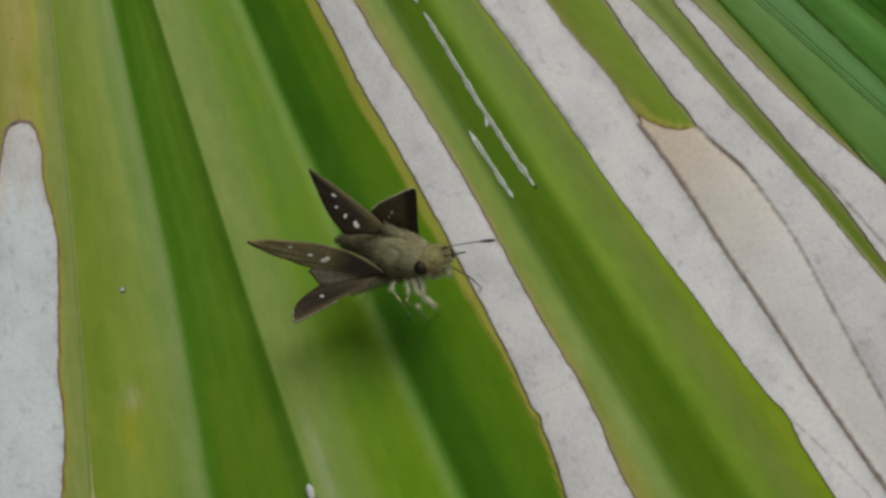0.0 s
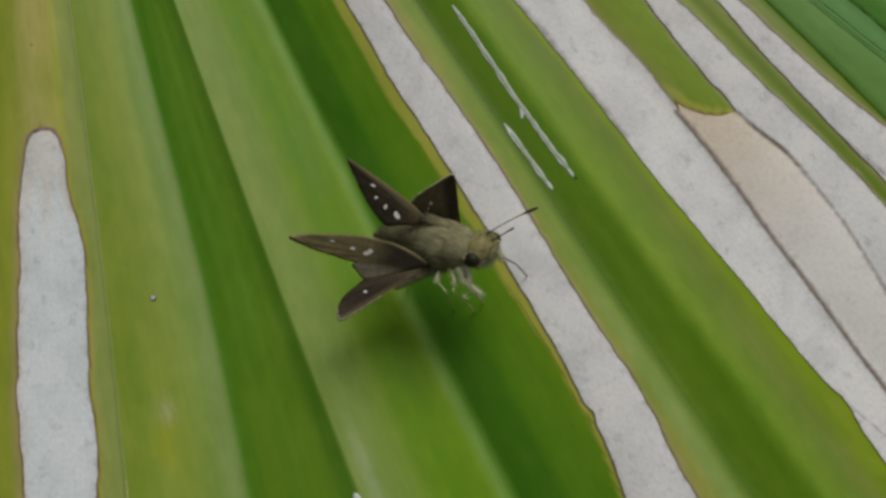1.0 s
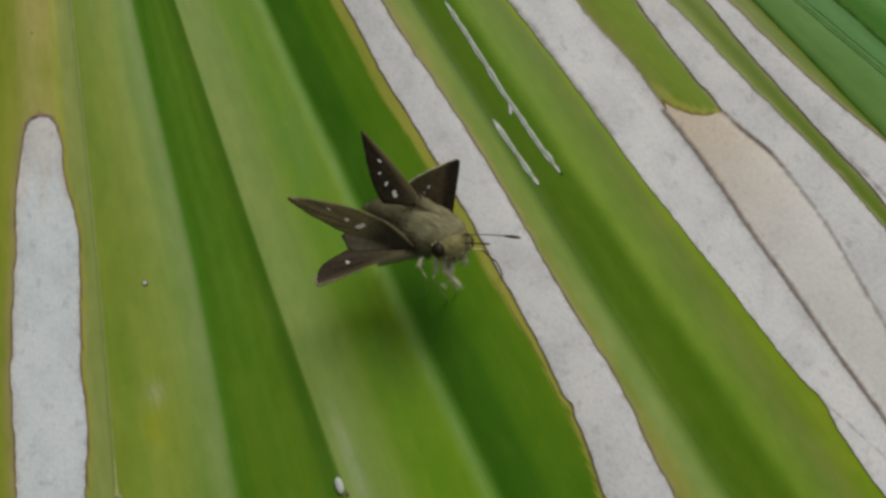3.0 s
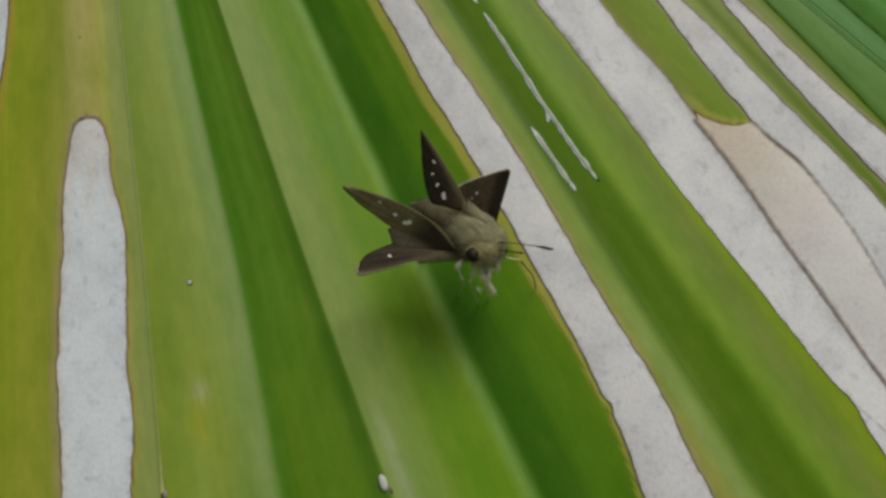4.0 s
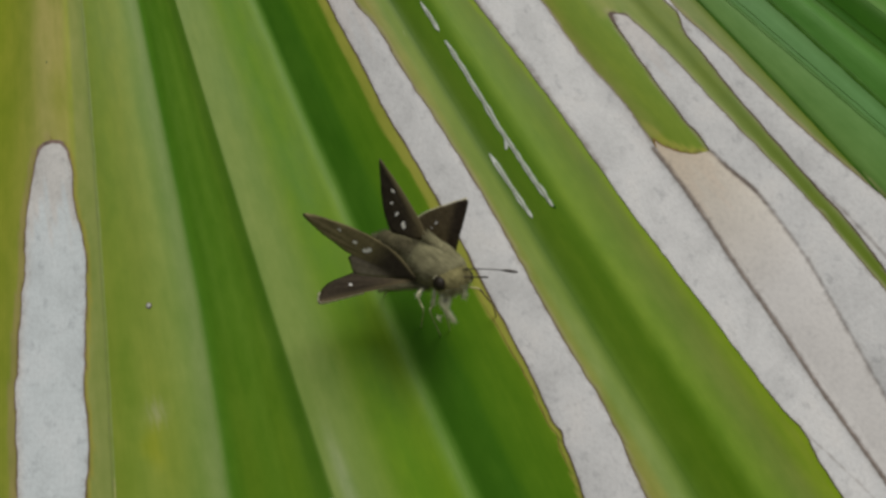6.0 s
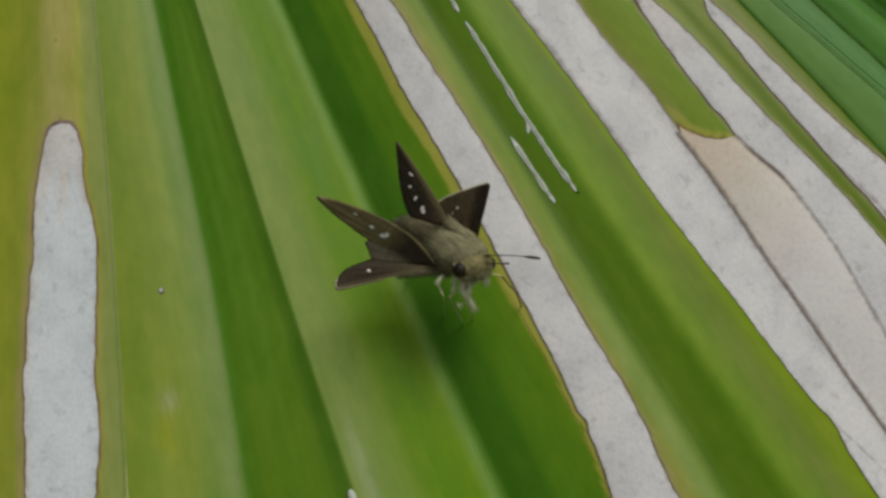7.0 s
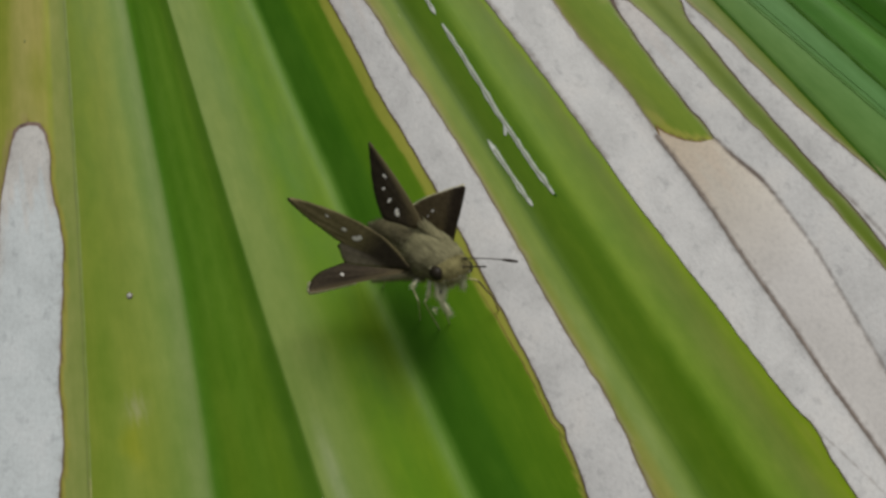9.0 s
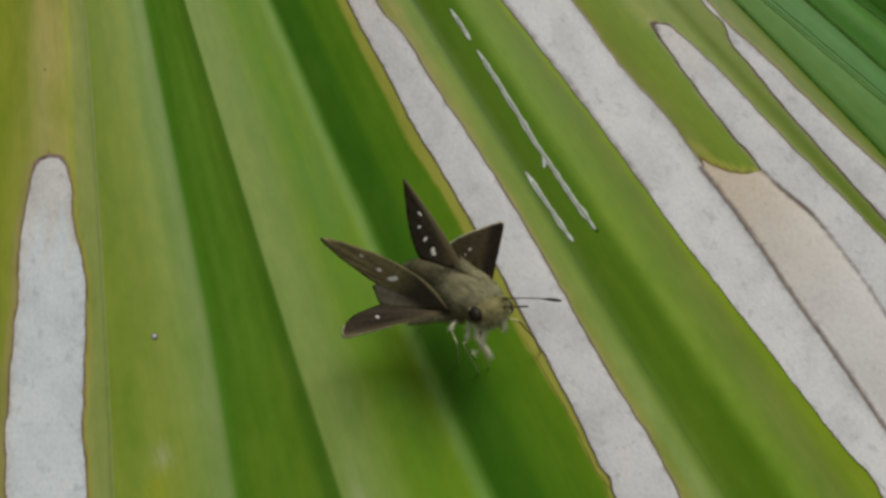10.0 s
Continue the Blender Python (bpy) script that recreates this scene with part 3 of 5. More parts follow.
def ribbon(name, path, half, lift, mat, parent, label="", taper=True, seed=3.0):
    """A narrow raised line along a path of (angle, r) on the blade, uneven in width."""
    a, r = np.radians(path[:, 0]), path[:, 1]
    xy = np.stack([HUB[0] + r * np.sin(a), HUB[1] - r * np.cos(a)], -1)
    t = np.gradient(xy, axis=0)
    t /= np.linalg.norm(t, axis=1, keepdims=True) + 1e-9
    side = np.stack([-t[:, 1], t[:, 0]], -1)
    w = half * np.array([1 + 0.7 * noise.noise(Vector((p[0] * 0.8, p[1] * 0.8, seed))) for p in xy])
    rows = []
    for k in (-1.0, 0.0, 1.0):
        q = xy + side * (w * k)[:, None]
        v = q - np.array(HUB)
        rows.append(place(np.degrees(np.arctan2(v[:, 0], -v[:, 1])), np.hypot(v[:, 0], v[:, 1]), lift if k == 0 else lift - 0.035))
    verts = np.stack(rows, 1).reshape(-1, 3)
    uv = np.stack([verts[:, 0], verts[:, 1]], -1) * 1000
    return object_from(name, verts, grid_faces(len(path), 3), mat, parent, label, True, uv)


def build_marks(leaf):
    def seam(pts, half, mat, name="seam"):
        r = np.arange(pts[0][0], pts[-1][0], 0.6)
        th = curve(pts, r) + wobble(r, half * 50, 0.02)
        ribbon(name, np.stack([th, r], -1), half, 0.11, mat, leaf)
    seam(BROWN_FOLD, 0.075, RIM_GREY, "fold_seam")
    r = np.arange(154.0, 176.0, 0.4)
    inner = edges("strip", r)[0] - np.degrees((1.15 * (1 - 0.5 * soft_step(r, 150.0, 168.0)) * 0.95) / r)
    ribbon("margin_line", np.stack([inner, r], -1), 0.10 * np.clip(np.minimum(r - 154, 176 - r) * 0.2, 0.05, 1), 0.02, OCHRE, leaf, "ochre line along the yellow margin")
    slits = (([(122.5, 28.91), (124.7, 28.93), (126.9, 28.9)], 0.19), ([(128.0, 28.93), (134.0, 28.91), (140.7, 28.87), (143, 28.9), (146.6, 28.92), (150.4, 29.02)], 0.21),
             ([(141.7, 27.93), (146, 28.0), (150.0, 28.07)], 0.19))
    for pts, half in slits:
        r = np.arange(pts[0][0], pts[-1][0] + 0.1, 0.3)
        th = curve(pts, r) + wobble(r, half * 90, 0.025)
        w = half * np.clip(np.minimum((r - r[0]) * 0.8, (r[-1] - r) * 1.2) + 0.25, 0, 1)
        line = np.stack([th, r], -1)
        ribbon("scraped_slit", line, w, 0.09, SILVER, leaf, "silvery scraped streak")
        ribbon("slit_core", line[4:-3], w[4:-3] * 0.38, 0.125, RIM_PALE, leaf)
    notch = np.stack([np.linspace(28.62, 28.9, 8), np.linspace(142.3, 141.2, 8)], -1)
    ribbon("scraped_slit", notch, np.linspace(0.08, 0.28, 8), 0.085, SILVER, leaf, "silvery scraped notch")
    # insect egg on the ridge, pin-prick scar, faint stain, split crease
    case = blob("egg_case", (17.33, 168.6), (0.40, 0.80, 0.33), EGG, "")
    case.parent, case.matrix_world = None, LEAF
    tagged(case, "whitish oval insect egg case on the leaf ridge", "egg case")
    # dark blob stands in for shade at the egg's lower edge
    blob("egg_shade", (17.50, 169.5), (0.16, 0.30, 0.12), RIM, "dark blob for the shade beside the egg case", case)
    blob("scar", (12.40, 144.4), (0.34, 0.34, 0.07), RIM, "tiny dark ringed scar")
    blob("scar_core", (12.41, 144.4), (0.25, 0.27, 0.13), EGG, "pale centre of the scar")
    blob("speck", (29.05, 150.35), (0.15, 0.22, 0.04), CREASE_DEEP, "dark green speck")
    blob("speck", (9.27, 115.8), (0.09, 0.18, 0.04), CREASE, "olive speck")
    tick = np.stack([np.linspace(27.36, 27.32, 6), np.linspace(124.6, 125.3, 6)], -1)
    ribbon("scraped_slit", tick, 0.05, 0.05, PALE_LINE, leaf, "tiny silvery scratch")
    r = np.arange(70, 205, 1.0)
    ribbon("crease_line", np.stack([fold_angle(4, r) - 0.03 + wobble(r, 9.0, 0.02), r], -1), 0.045, 0.05, CREASE, leaf)
    ribbon("crease_line", np.stack([fold_angle(4, r) + 0.05 + wobble(r, 9.0, 0.02), r], -1), 0.045, 0.05, PALE_LINE, leaf)
    r = np.arange(160.5, 163.9, 0.3)
    ribbon("crease_tip", np.stack([fold_angle(4, r) + 0.05, r], -1), np.linspace(0.03, 0.2, len(r)), 0.065, CREASE_PALE, leaf, "pale yellow end of the crease")
    r = np.arange(163.9, 176, 0.4)
    ribbon("crease_split", np.stack([fold_angle(4, r) + 0.05, r], -1), 0.10 + 0.02 * np.sin(r), 0.07, DARK_SPLIT, leaf, "dark split in the crease")
    blob("crease_scale", (float(fold_angle(4, np.array([164.0]))[0]) + 0.12, 164.0), (0.22, 0.35, 0.12), RIM_GREY, "greyish torn scale")
    for k, (a0, slope, r0, r1, half, mat) in enumerate(((40.55, -0.026, 110, 215, 0.15, CREASE_DEEP), (41.42, 0.006, 115, 215, 0.045, CREASE_DEEP), (41.75, 0.004, 115, 215, 0.035, CREASE_DEEP),
                                                       (41.55, 0.005, 115, 215, 0.05, PALE_LINE_DEEP), (42.92, -0.014, 115, 215, 0.12, CREASE_DEEP), (43.02, -0.014, 115, 215, 0.06, PALE_LINE_DEEP),
                                                       (44.35, 0.004, 125, 215, 0.10, CREASE_DEEP), (44.75, 0.0, 125, 215, 0.05, CREASE_DEEP), (45.68, -0.005, 125, 215, 0.07, PALE_LINE_DEEP),
                                                       (46.65, 0.004, 130, 215, 0.09, CREASE_DEEP), (47.2, 0.01, 130, 215, 0.1, CREASE_DEEP))):
        r = np.arange(r0, r1, 1.0)
        ribbon("crease_line", np.stack([a0 + slope * (r - 140) + wobble(r, k + 2.5, 0.02), r], -1), half, 0.05, mat, leaf)


def blob(name, at, size, mat, label, owner=None):
    """A small rounded body lying on the blade; size across, along, up in mm."""
    bm = bmesh.new()
    bmesh.ops.create_uvsphere(bm, u_segments=18, v_segments=10, radius=1.0)
    a = math.radians(at[0])
    c = place(np.array([at[0]]), np.array([at[1]]), 0.02)[0]
    turn = Matrix.Rotation(a, 4, "Z")
    for v in bm.verts:
        f = 1 + 0.12 * noise.noise(v.co * 1.7 + Vector((at[0], 0, 0)))
        v.co = Vector(c) + turn @ Vector((v.co.x * size[0] * f, v.co.y * size[1] * f, v.co.z * size[2])) * MM
    return part(name, bm, mat, owner or leaf, label)


leaf = build_leaf()
build_marks(leaf)


# ---- the skipper butterfly: millimetres round the middle of its thorax, axes as the leaf's ----
def two_tone(name, inner, outer, rough=0.75, costa=None, band=None):
    """Scaled wing: olive, hairy base that darkens outwards. UV: share of the way to tip and to rear corner."""
    m, n, l, b = material(name)
    tc, sep, add = n.new("ShaderNodeTexCoord"), n.new("ShaderNodeSeparateXYZ"), n.new("ShaderNodeMath")
    add.operation = "ADD"
    l.new(tc.outputs["UV"], sep.inputs["Vector"])
    l.new(sep.outputs["X"], add.inputs[0])
    l.new(sep.outputs["Y"], add.inputs[1])
    grain = mapped_noise(n, l, 2600.0, 4, 0.65, coord="Object")
    blot = mapped_noise(n, l, 420.0, 3, 0.5, coord="Object")
    r = ramp(n, [(0.12, inner), (0.62, outer), (1.0, tuple(0.8 * c for c in outer))])
    l.new(add.outputs[0], r.inputs["Fac"])
    g = ramp(n, [(0.3, (0.72, 0.72, 0.72)), (0.7, (1.25, 1.22, 1.18))])
    l.new(grain.outputs["Fac"], g.inputs["Fac"])
    g2 = ramp(n, [(0.3, (0.85, 0.85, 0.85)), (0.7, (1.15, 1.15, 1.12))])
    l.new(blot.outputs["Fac"], g2.inputs["Fac"])
    tone = r.outputs["Color"]
    if band:        # a dark outer band instead, ruled by the way towards the rear corner
        rb = n.new("ShaderNodeMapRange")
        rb.interpolation_type = "SMOOTHSTEP"
        l.new(sep.outputs["Y"], rb.inputs["Value"])
        rb.inputs["From Min"].default_value, rb.inputs["From Max"].default_value = band
        tone = mix_colour(n, l, inner, outer, rb.outputs["Result"])
    tone = mix_colour(n, l, tone, tuple(0.6 * k for k in outer), veins(n, l, sep, 15.0, 0.18))
    c = mix_colour(n, l, tone, g.outputs["Color"], 1.0, "MULTIPLY")
    c = mix_colour(n, l, c, g2.outputs["Color"], 1.0, "MULTIPLY")
    if costa:       # paler scales along the leading edge
        edge, rg = n.new("ShaderNodeMath"), n.new("ShaderNodeMapRange")
        edge.operation = "MULTIPLY_ADD"
        l.new(sep.outputs["X"], edge.inputs[0])
        edge.inputs[1].default_value = 0.13
        l.new(sep.outputs["Y"], edge.inputs[2])
        l.new(edge.outputs[0], rg.inputs["Value"])
        rg.inputs["From Min"].default_value, rg.inputs["From Max"].default_value = 0.22, 0.02
        c = mix_colour(n, l, c, costa, rg.outputs["Result"])
    l.new(c, b.inputs["Base Color"])
    b.inputs["Roughness"].default_value = rough
    b.inputs["Specular IOR Level"].default_value = 0.10
    bump(n, l, b, grain.outputs["Fac"], 0.4, 0.00006)
    return m


def veins(n, l, sep, count=15.0, depth=0.12):
    """Faint darker veins that fan out from the wing's root."""
    arc, mul, wave, rg = n.new("ShaderNodeMath"), n.new("ShaderNodeMath"), n.new("ShaderNodeMath"), n.new("ShaderNodeMapRange")
    arc.operation, mul.operation, wave.operation = "ARCTAN2", "MULTIPLY", "SINE"
    l.new(sep.outputs["Y"], arc.inputs[0])
    l.new(sep.outputs["X"], arc.inputs[1])
    l.new(arc.outputs[0], mul.inputs[0])
    mul.inputs[1].default_value = count
    l.new(mul.outputs[0], wave.inputs[0])
    l.new(wave.outputs[0], rg.inputs["Value"])
    rg.inputs["From Min"].default_value, rg.inputs["From Max"].default_value = 0.55, 1.0
    rg.inputs["To Min"].default_value, rg.inputs["To Max"].default_value = 0.0, depth
    return rg.outputs["Result"]


WING_TOP = two_tone("wing_upper_side", (0.135, 0.113, 0.062), (0.052, 0.043, 0.030), costa=(0.20, 0.168, 0.09))
WING_UNDER = two_tone("wing_under_side", (0.088, 0.070, 0.046), (0.235, 0.19, 0.085))


def near_wing(name, olive, dark, lobe):
    """Forewing seen on its hairy side: olive along the front and towards the tip, dark brown behind near the base."""
    m, n, l, b = material(name)
    tc, sep = n.new("ShaderNodeTexCoord"), n.new("ShaderNodeSeparateXYZ")
    l.new(tc.outputs["UV"], sep.inputs["Vector"])

    def weigh(kx, ky, lo, hi):
        add, mul, rg = n.new("ShaderNodeMath"), n.new("ShaderNodeMath"), n.new("ShaderNodeMapRange")
        mul.operation, add.operation = "MULTIPLY", "MULTIPLY_ADD"
        l.new(sep.outputs["X"], mul.inputs[0])
        mul.inputs[1].default_value = kx
        l.new(sep.outputs["Y"], add.inputs[0])
        add.inputs[1].default_value = ky
        l.new(mul.outputs[0], add.inputs[2])
        l.new(add.outputs[0], rg.inputs["Value"])
        rg.interpolation_type = "SMOOTHSTEP"
        rg.inputs["From Min"].default_value, rg.inputs["From Max"].default_value = lo, hi
        return rg.outputs["Result"]
    behind, inner, both = weigh(1, 1, -0.06, 0.05), weigh(1, 0.5, 0.52, 0.27), n.new("ShaderNodeMath")
    both.operation = "MULTIPLY"
    l.new(behind, both.inputs[0])
    l.new(inner, both.inputs[1])
    c = mix_colour(n, l, olive, dark, both.outputs[0])
    # the grey-brown rear lobe behind the fold, paler towards its rim
    lobe_tone = mix_colour(n, l, dark, lobe, weigh(0.5, 1, 0.38, 0.85))
    c = mix_colour(n, l, c, lobe_tone, weigh(1, -0.65, -0.14, -0.20))
    c = mix_colour(n, l, c, dark, veins(n, l, sep, 17.0, 0.18))
    for scale, k in ((2600.0, 0.22), (420.0, 0.15)):
        nz = mapped_noise(n, l, scale, 4, 0.65, coord="Object")
        g = ramp(n, [(0.3, (1 - k, 1 - k, 1 - k)), (0.7, (1 + k, 1 + k, 1 + k))])
        l.new(nz.outputs["Fac"], g.inputs["Fac"])
        c = mix_colour(n, l, c, g.outputs["Color"], 1.0, "MULTIPLY")
    l.new(c, b.inputs["Base Color"])
    b.inputs["Roughness"].default_value = 0.85
    b.inputs["Specular IOR Level"].default_value = 0.08
    return m


WING_NEAR = near_wing("forewing_hairy_side", (0.240, 0.205, 0.102), (0.060, 0.049, 0.036), (0.300, 0.258, 0.195))
HIND_TOP = two_tone("hindwing_upper_side", (0.168, 0.136, 0.080), (0.058, 0.046, 0.034), band=(0.36, 0.16))
HIND_NEAR = two_tone("hindwing_pale_edge", (0.104, 0.085, 0.050), (0.060, 0.048, 0.033), costa=(0.15, 0.122, 0.066))
AXIS = Vector((0.735, -0.56, 0.38)).normalized()
SIDE = Vector((0.85, 0.52, -0.10))
SIDE = (SIDE - AXIS * SIDE.dot(AXIS)).normalized()
BACK = AXIS.cross(SIDE)


def fur_material(name, colour, contrast=0.25):
    """Close fur: fine streaks that run along the body, over broader light and dark tufts."""
    m, n, l, b = material(name)
    tc, join = n.new("ShaderNodeTexCoord"), n.new("ShaderNodeCombineXYZ")
    for k, (way, scale) in enumerate(((AXIS, 520.0), (SIDE, 3000.0), (BACK, 3000.0))):
        dot = n.new("ShaderNodeVectorMath")
        dot.operation = "DOT_PRODUCT"
        l.new(tc.outputs["Object"], dot.inputs[0])
        dot.inputs[1].default_value = way * scale
        l.new(dot.outputs["Value"], join.inputs[k])
    streak = n.new("ShaderNodeTexNoise")
    streak.inputs["Scale"].default_value, streak.inputs["Detail"].default_value, streak.inputs["Roughness"].default_value = 1.0, 4.0, 0.6
    l.new(join.outputs["Vector"], streak.inputs["Vector"])
    tufts = mapped_noise(n, l, 420.0, 3, 0.5, coord="Object")
    col = colour
    for src, k in ((streak, contrast * 0.8), (tufts, contrast * 1.1)):
        r = ramp(n, [(0.3, (1 - k, 1 - k, 1 - k * 1.1)), (0.7, (1 + k, 1 + k, 1 + k * 0.9))])
        l.new(src.outputs["Fac"], r.inputs["Fac"])
        col = mix_colour(n, l, col, r.outputs["Color"], 1.0, "MULTIPLY")
    l.new(col, b.inputs["Base Color"])
    b.inputs["Roughness"].default_value, b.inputs["Specular IOR Level"].default_value = 0.95, 0.05
    bump(n, l, b, streak.outputs["Fac"], 0.5, 0.00012)
    return m


HAIR = plain_material("olive_hair", (0.225, 0.215, 0.13), 0.9, 0.05, 500, 0.15, 0)
CREAM_DIM = plain_material("dull_cream_hair", (0.72, 0.70, 0.46), 0.9, 0.2, 1500, 0.15, 0)
PALE_HAIR = plain_material("cream_hair", (0.93, 0.93, 0.68), 0.9, 0.1, 1500, 0.15, 0)
BODY_MAT = fur_material("olive_body", (0.200, 0.190, 0.114), 0.29)
ABDOMEN_MAT = fur_material("dark_body", (0.122, 0.110, 0.066), 0.25)
FACE_MAT = fur_material("olive_face", (0.232, 0.212, 0.106), 0.45)
OLIVE_FACE = plain_material("yellow_olive_hair", (0.24, 0.215, 0.095), 0.9, 0.15, 900, 0.15, 0)
PALE_OLIVE = plain_material("pale_olive_hair", (0.30, 0.28, 0.165), 0.9, 0.1, 500, 0.15, 0)
DARK_HAIR = plain_material("brown_hair", (0.13, 0.12, 0.075), 0.9, 0.1, 500, 0.15, 0)
EYE_MAT = plain_material("dark_eye", (0.020, 0.016, 0.010), 0.5, 0.3, 2500, 0.2)
SPOT_MAT = plain_material("white_scales", (0.95, 0.94, 0.87), 0.6, 0.03, 900, 0.4, 0)
FRINGE_MAT = plain_material("pale_fringe", (0.58, 0.55, 0.38), 0.8, 0.2, 2500)
FRINGE_DARK = plain_material("dusky_fringe", (0.085, 0.068, 0.042), 0.8, 0.3, 2500)
DARK_MAT = plain_material("dark_horn", (0.035, 0.026, 0.02), 0.45, 0.3)
LEG_MAT = plain_material("pale_leg", (0.88, 0.88, 0.58), 0.7, 0.3, 1500)
# pale leg colour darkened for shins that hang in the body's shade
LEG_SHADED = plain_material("shaded_leg", (0.46, 0.47, 0.27), 0.7, 0.3, 1500)
LEG_GOLD = plain_material("yellowish_leg", (0.46, 0.42, 0.20), 0.7, 0.3, 1500)
DARK_LEG = plain_material("brown_leg", (0.14, 0.095, 0.06), 0.6, 0.3, 1500)

HEAD = Vector((1.6, -1.2, 0.9))
HEAD_SIDE = Vector((0.95, 0.28, -0.08)).normalized()
HEAD_BACK = AXIS.cross(HEAD_SIDE).normalized()
HEAD_AXIS = HEAD_SIDE.cross(HEAD_BACK)


def tube(path, radii, sides=10, caps=True):
    """Verts and faces of a tapering round tube through the points."""
    pts = [Vector(p) for p in path]
    verts, faces = [], []
    for i, p in enumerate(pts):
        t = (pts[min(i + 1, len(pts) - 1)] - pts[max(i - 1, 0)]).normalized()
        u = t.cross(Vector((0.13, 0.37, 0.92))).normalized()
        w = t.cross(u)
        for k in range(sides):
            a = 2 * math.pi * k / sides
            verts.append(p + (u * math.cos(a) + w * math.sin(a)) * radii[i])
    for i in range(len(pts) - 1):
        for k in range(sides):
            a, b = i * sides + k, i * sides + (k + 1) % sides
            faces.append((a, b, b + sides, a + sides))
    if caps:
        faces.append(tuple(range(sides))[::-1])
        faces.append(tuple((len(pts) - 1) * sides + k for k in range(sides)))
    return verts, faces


def smooth_path(points, n=6):
    """Catmull-Rom through the points."""
    p = [Vector(q) for q in points]
    p = [p[0] * 2 - p[1]] + p + [p[-1] * 2 - p[-2]]
    out = []
    for i in range(1, len(p) - 2):
        for k in range(n):
            t = k / n
            out.append(0.5 * ((2 * p[i]) + (p[i + 1] - p[i - 1]) * t + (2 * p[i - 1] - 5 * p[i] + 4 * p[i + 1] - p[i + 2]) * t * t
                              + (3 * p[i] - p[i - 1] - 3 * p[i + 1] + p[i + 2]) * t ** 3))
    out.append(p[-2])
    return out


def mm_object(name, verts, faces, mat, parent, label="", origin=Vector((0, 0, 0)), uv=None):
    ob = object_from(name, [(Vector(v) - origin) * MM for v in verts], faces, mat, parent, label, True, uv)
    return ob


def ellipsoid(centre, axes, radii, seed, rough=0.05, nu=28, nv=16):
    """Lumpy ellipsoid: verts, faces and outward normals."""
    verts, faces, normals = [], [], []
    for i in range(nv + 1):
        b = math.pi * i / nv
        for k in range(nu):
            a = 2 * math.pi * k / nu
            u = Vector((math.cos(b), math.sin(b) * math.cos(a), math.sin(b) * math.sin(a)))
            f = 1 + rough * noise.noise(u * 2.2 + Vector((seed, 0, 0)))
            verts.append(centre + sum((axes[j] * u[j] * radii[j] * f for j in range(3)), Vector((0, 0, 0))))
            normals.append(sum((axes[j] * (u[j] / radii[j]) for j in range(3)), Vector((0, 0, 0))).normalized())
    for i in range(nv):
        for k in range(nu):
            a, b = i * nu + k, i * nu + (k + 1) % nu
            faces.append((a, a + nu, b + nu, b))
    return verts, faces, normals


def fuzz(name, verts, normals, count, length, lay, mat, parent, seed, origin=Vector((0, 0, 0)), keep=None, thick=0.035, lift=(0.06, 0.24), spread=0.25):
    """Scales and hairs combed along `lay`: thin three-sided cones in one mesh."""
    rng = random.Random(seed)
    vs, fs = [], []
    while count > 0:
        i = rng.randrange(len(verts))
        p, n = Vector(verts[i]), normals[i]
        if keep and not keep(p):
            count -= 1
            continue
        stray = Vector((rng.uniform(-spread, spread), rng.uniform(-spread, spread), rng.uniform(-spread, spread)))
        p = p + stray - n * stray.dot(n)
        way = (n * rng.uniform(*lift) + lay * rng.uniform(0.8, 1.1) + Vector((rng.gauss(0, 0.07), rng.gauss(0, 0.07), rng.gauss(0, 0.07)))).normalized()
        u = way.orthogonal().normalized() * thick * rng.uniform(0.7, 1.4)
        w = way.cross(u)
        k = len(vs)
        tip = p + way * length * rng.uniform(0.6, 1.3)
        vs += [p + u, p - u * 0.5 + w * 0.87, p - u * 0.5 - w * 0.87, tip]
        fs += [(k, k + 1, k + 3), (k + 1, k + 2, k + 3), (k + 2, k, k + 3)]
        count -= 1
    ob = mm_object(name, vs, fs, mat, parent, "", origin)
    return tagged(ob, kind="stuff")


def outline(shape):
    """Edge of a wing in shares (toward tip, toward rear corner), smoothed."""
    loop = smooth_path([Vector((a, b, 0)) for a, b in shape], 5)
    return [(p.x, p.y) for p in loop]


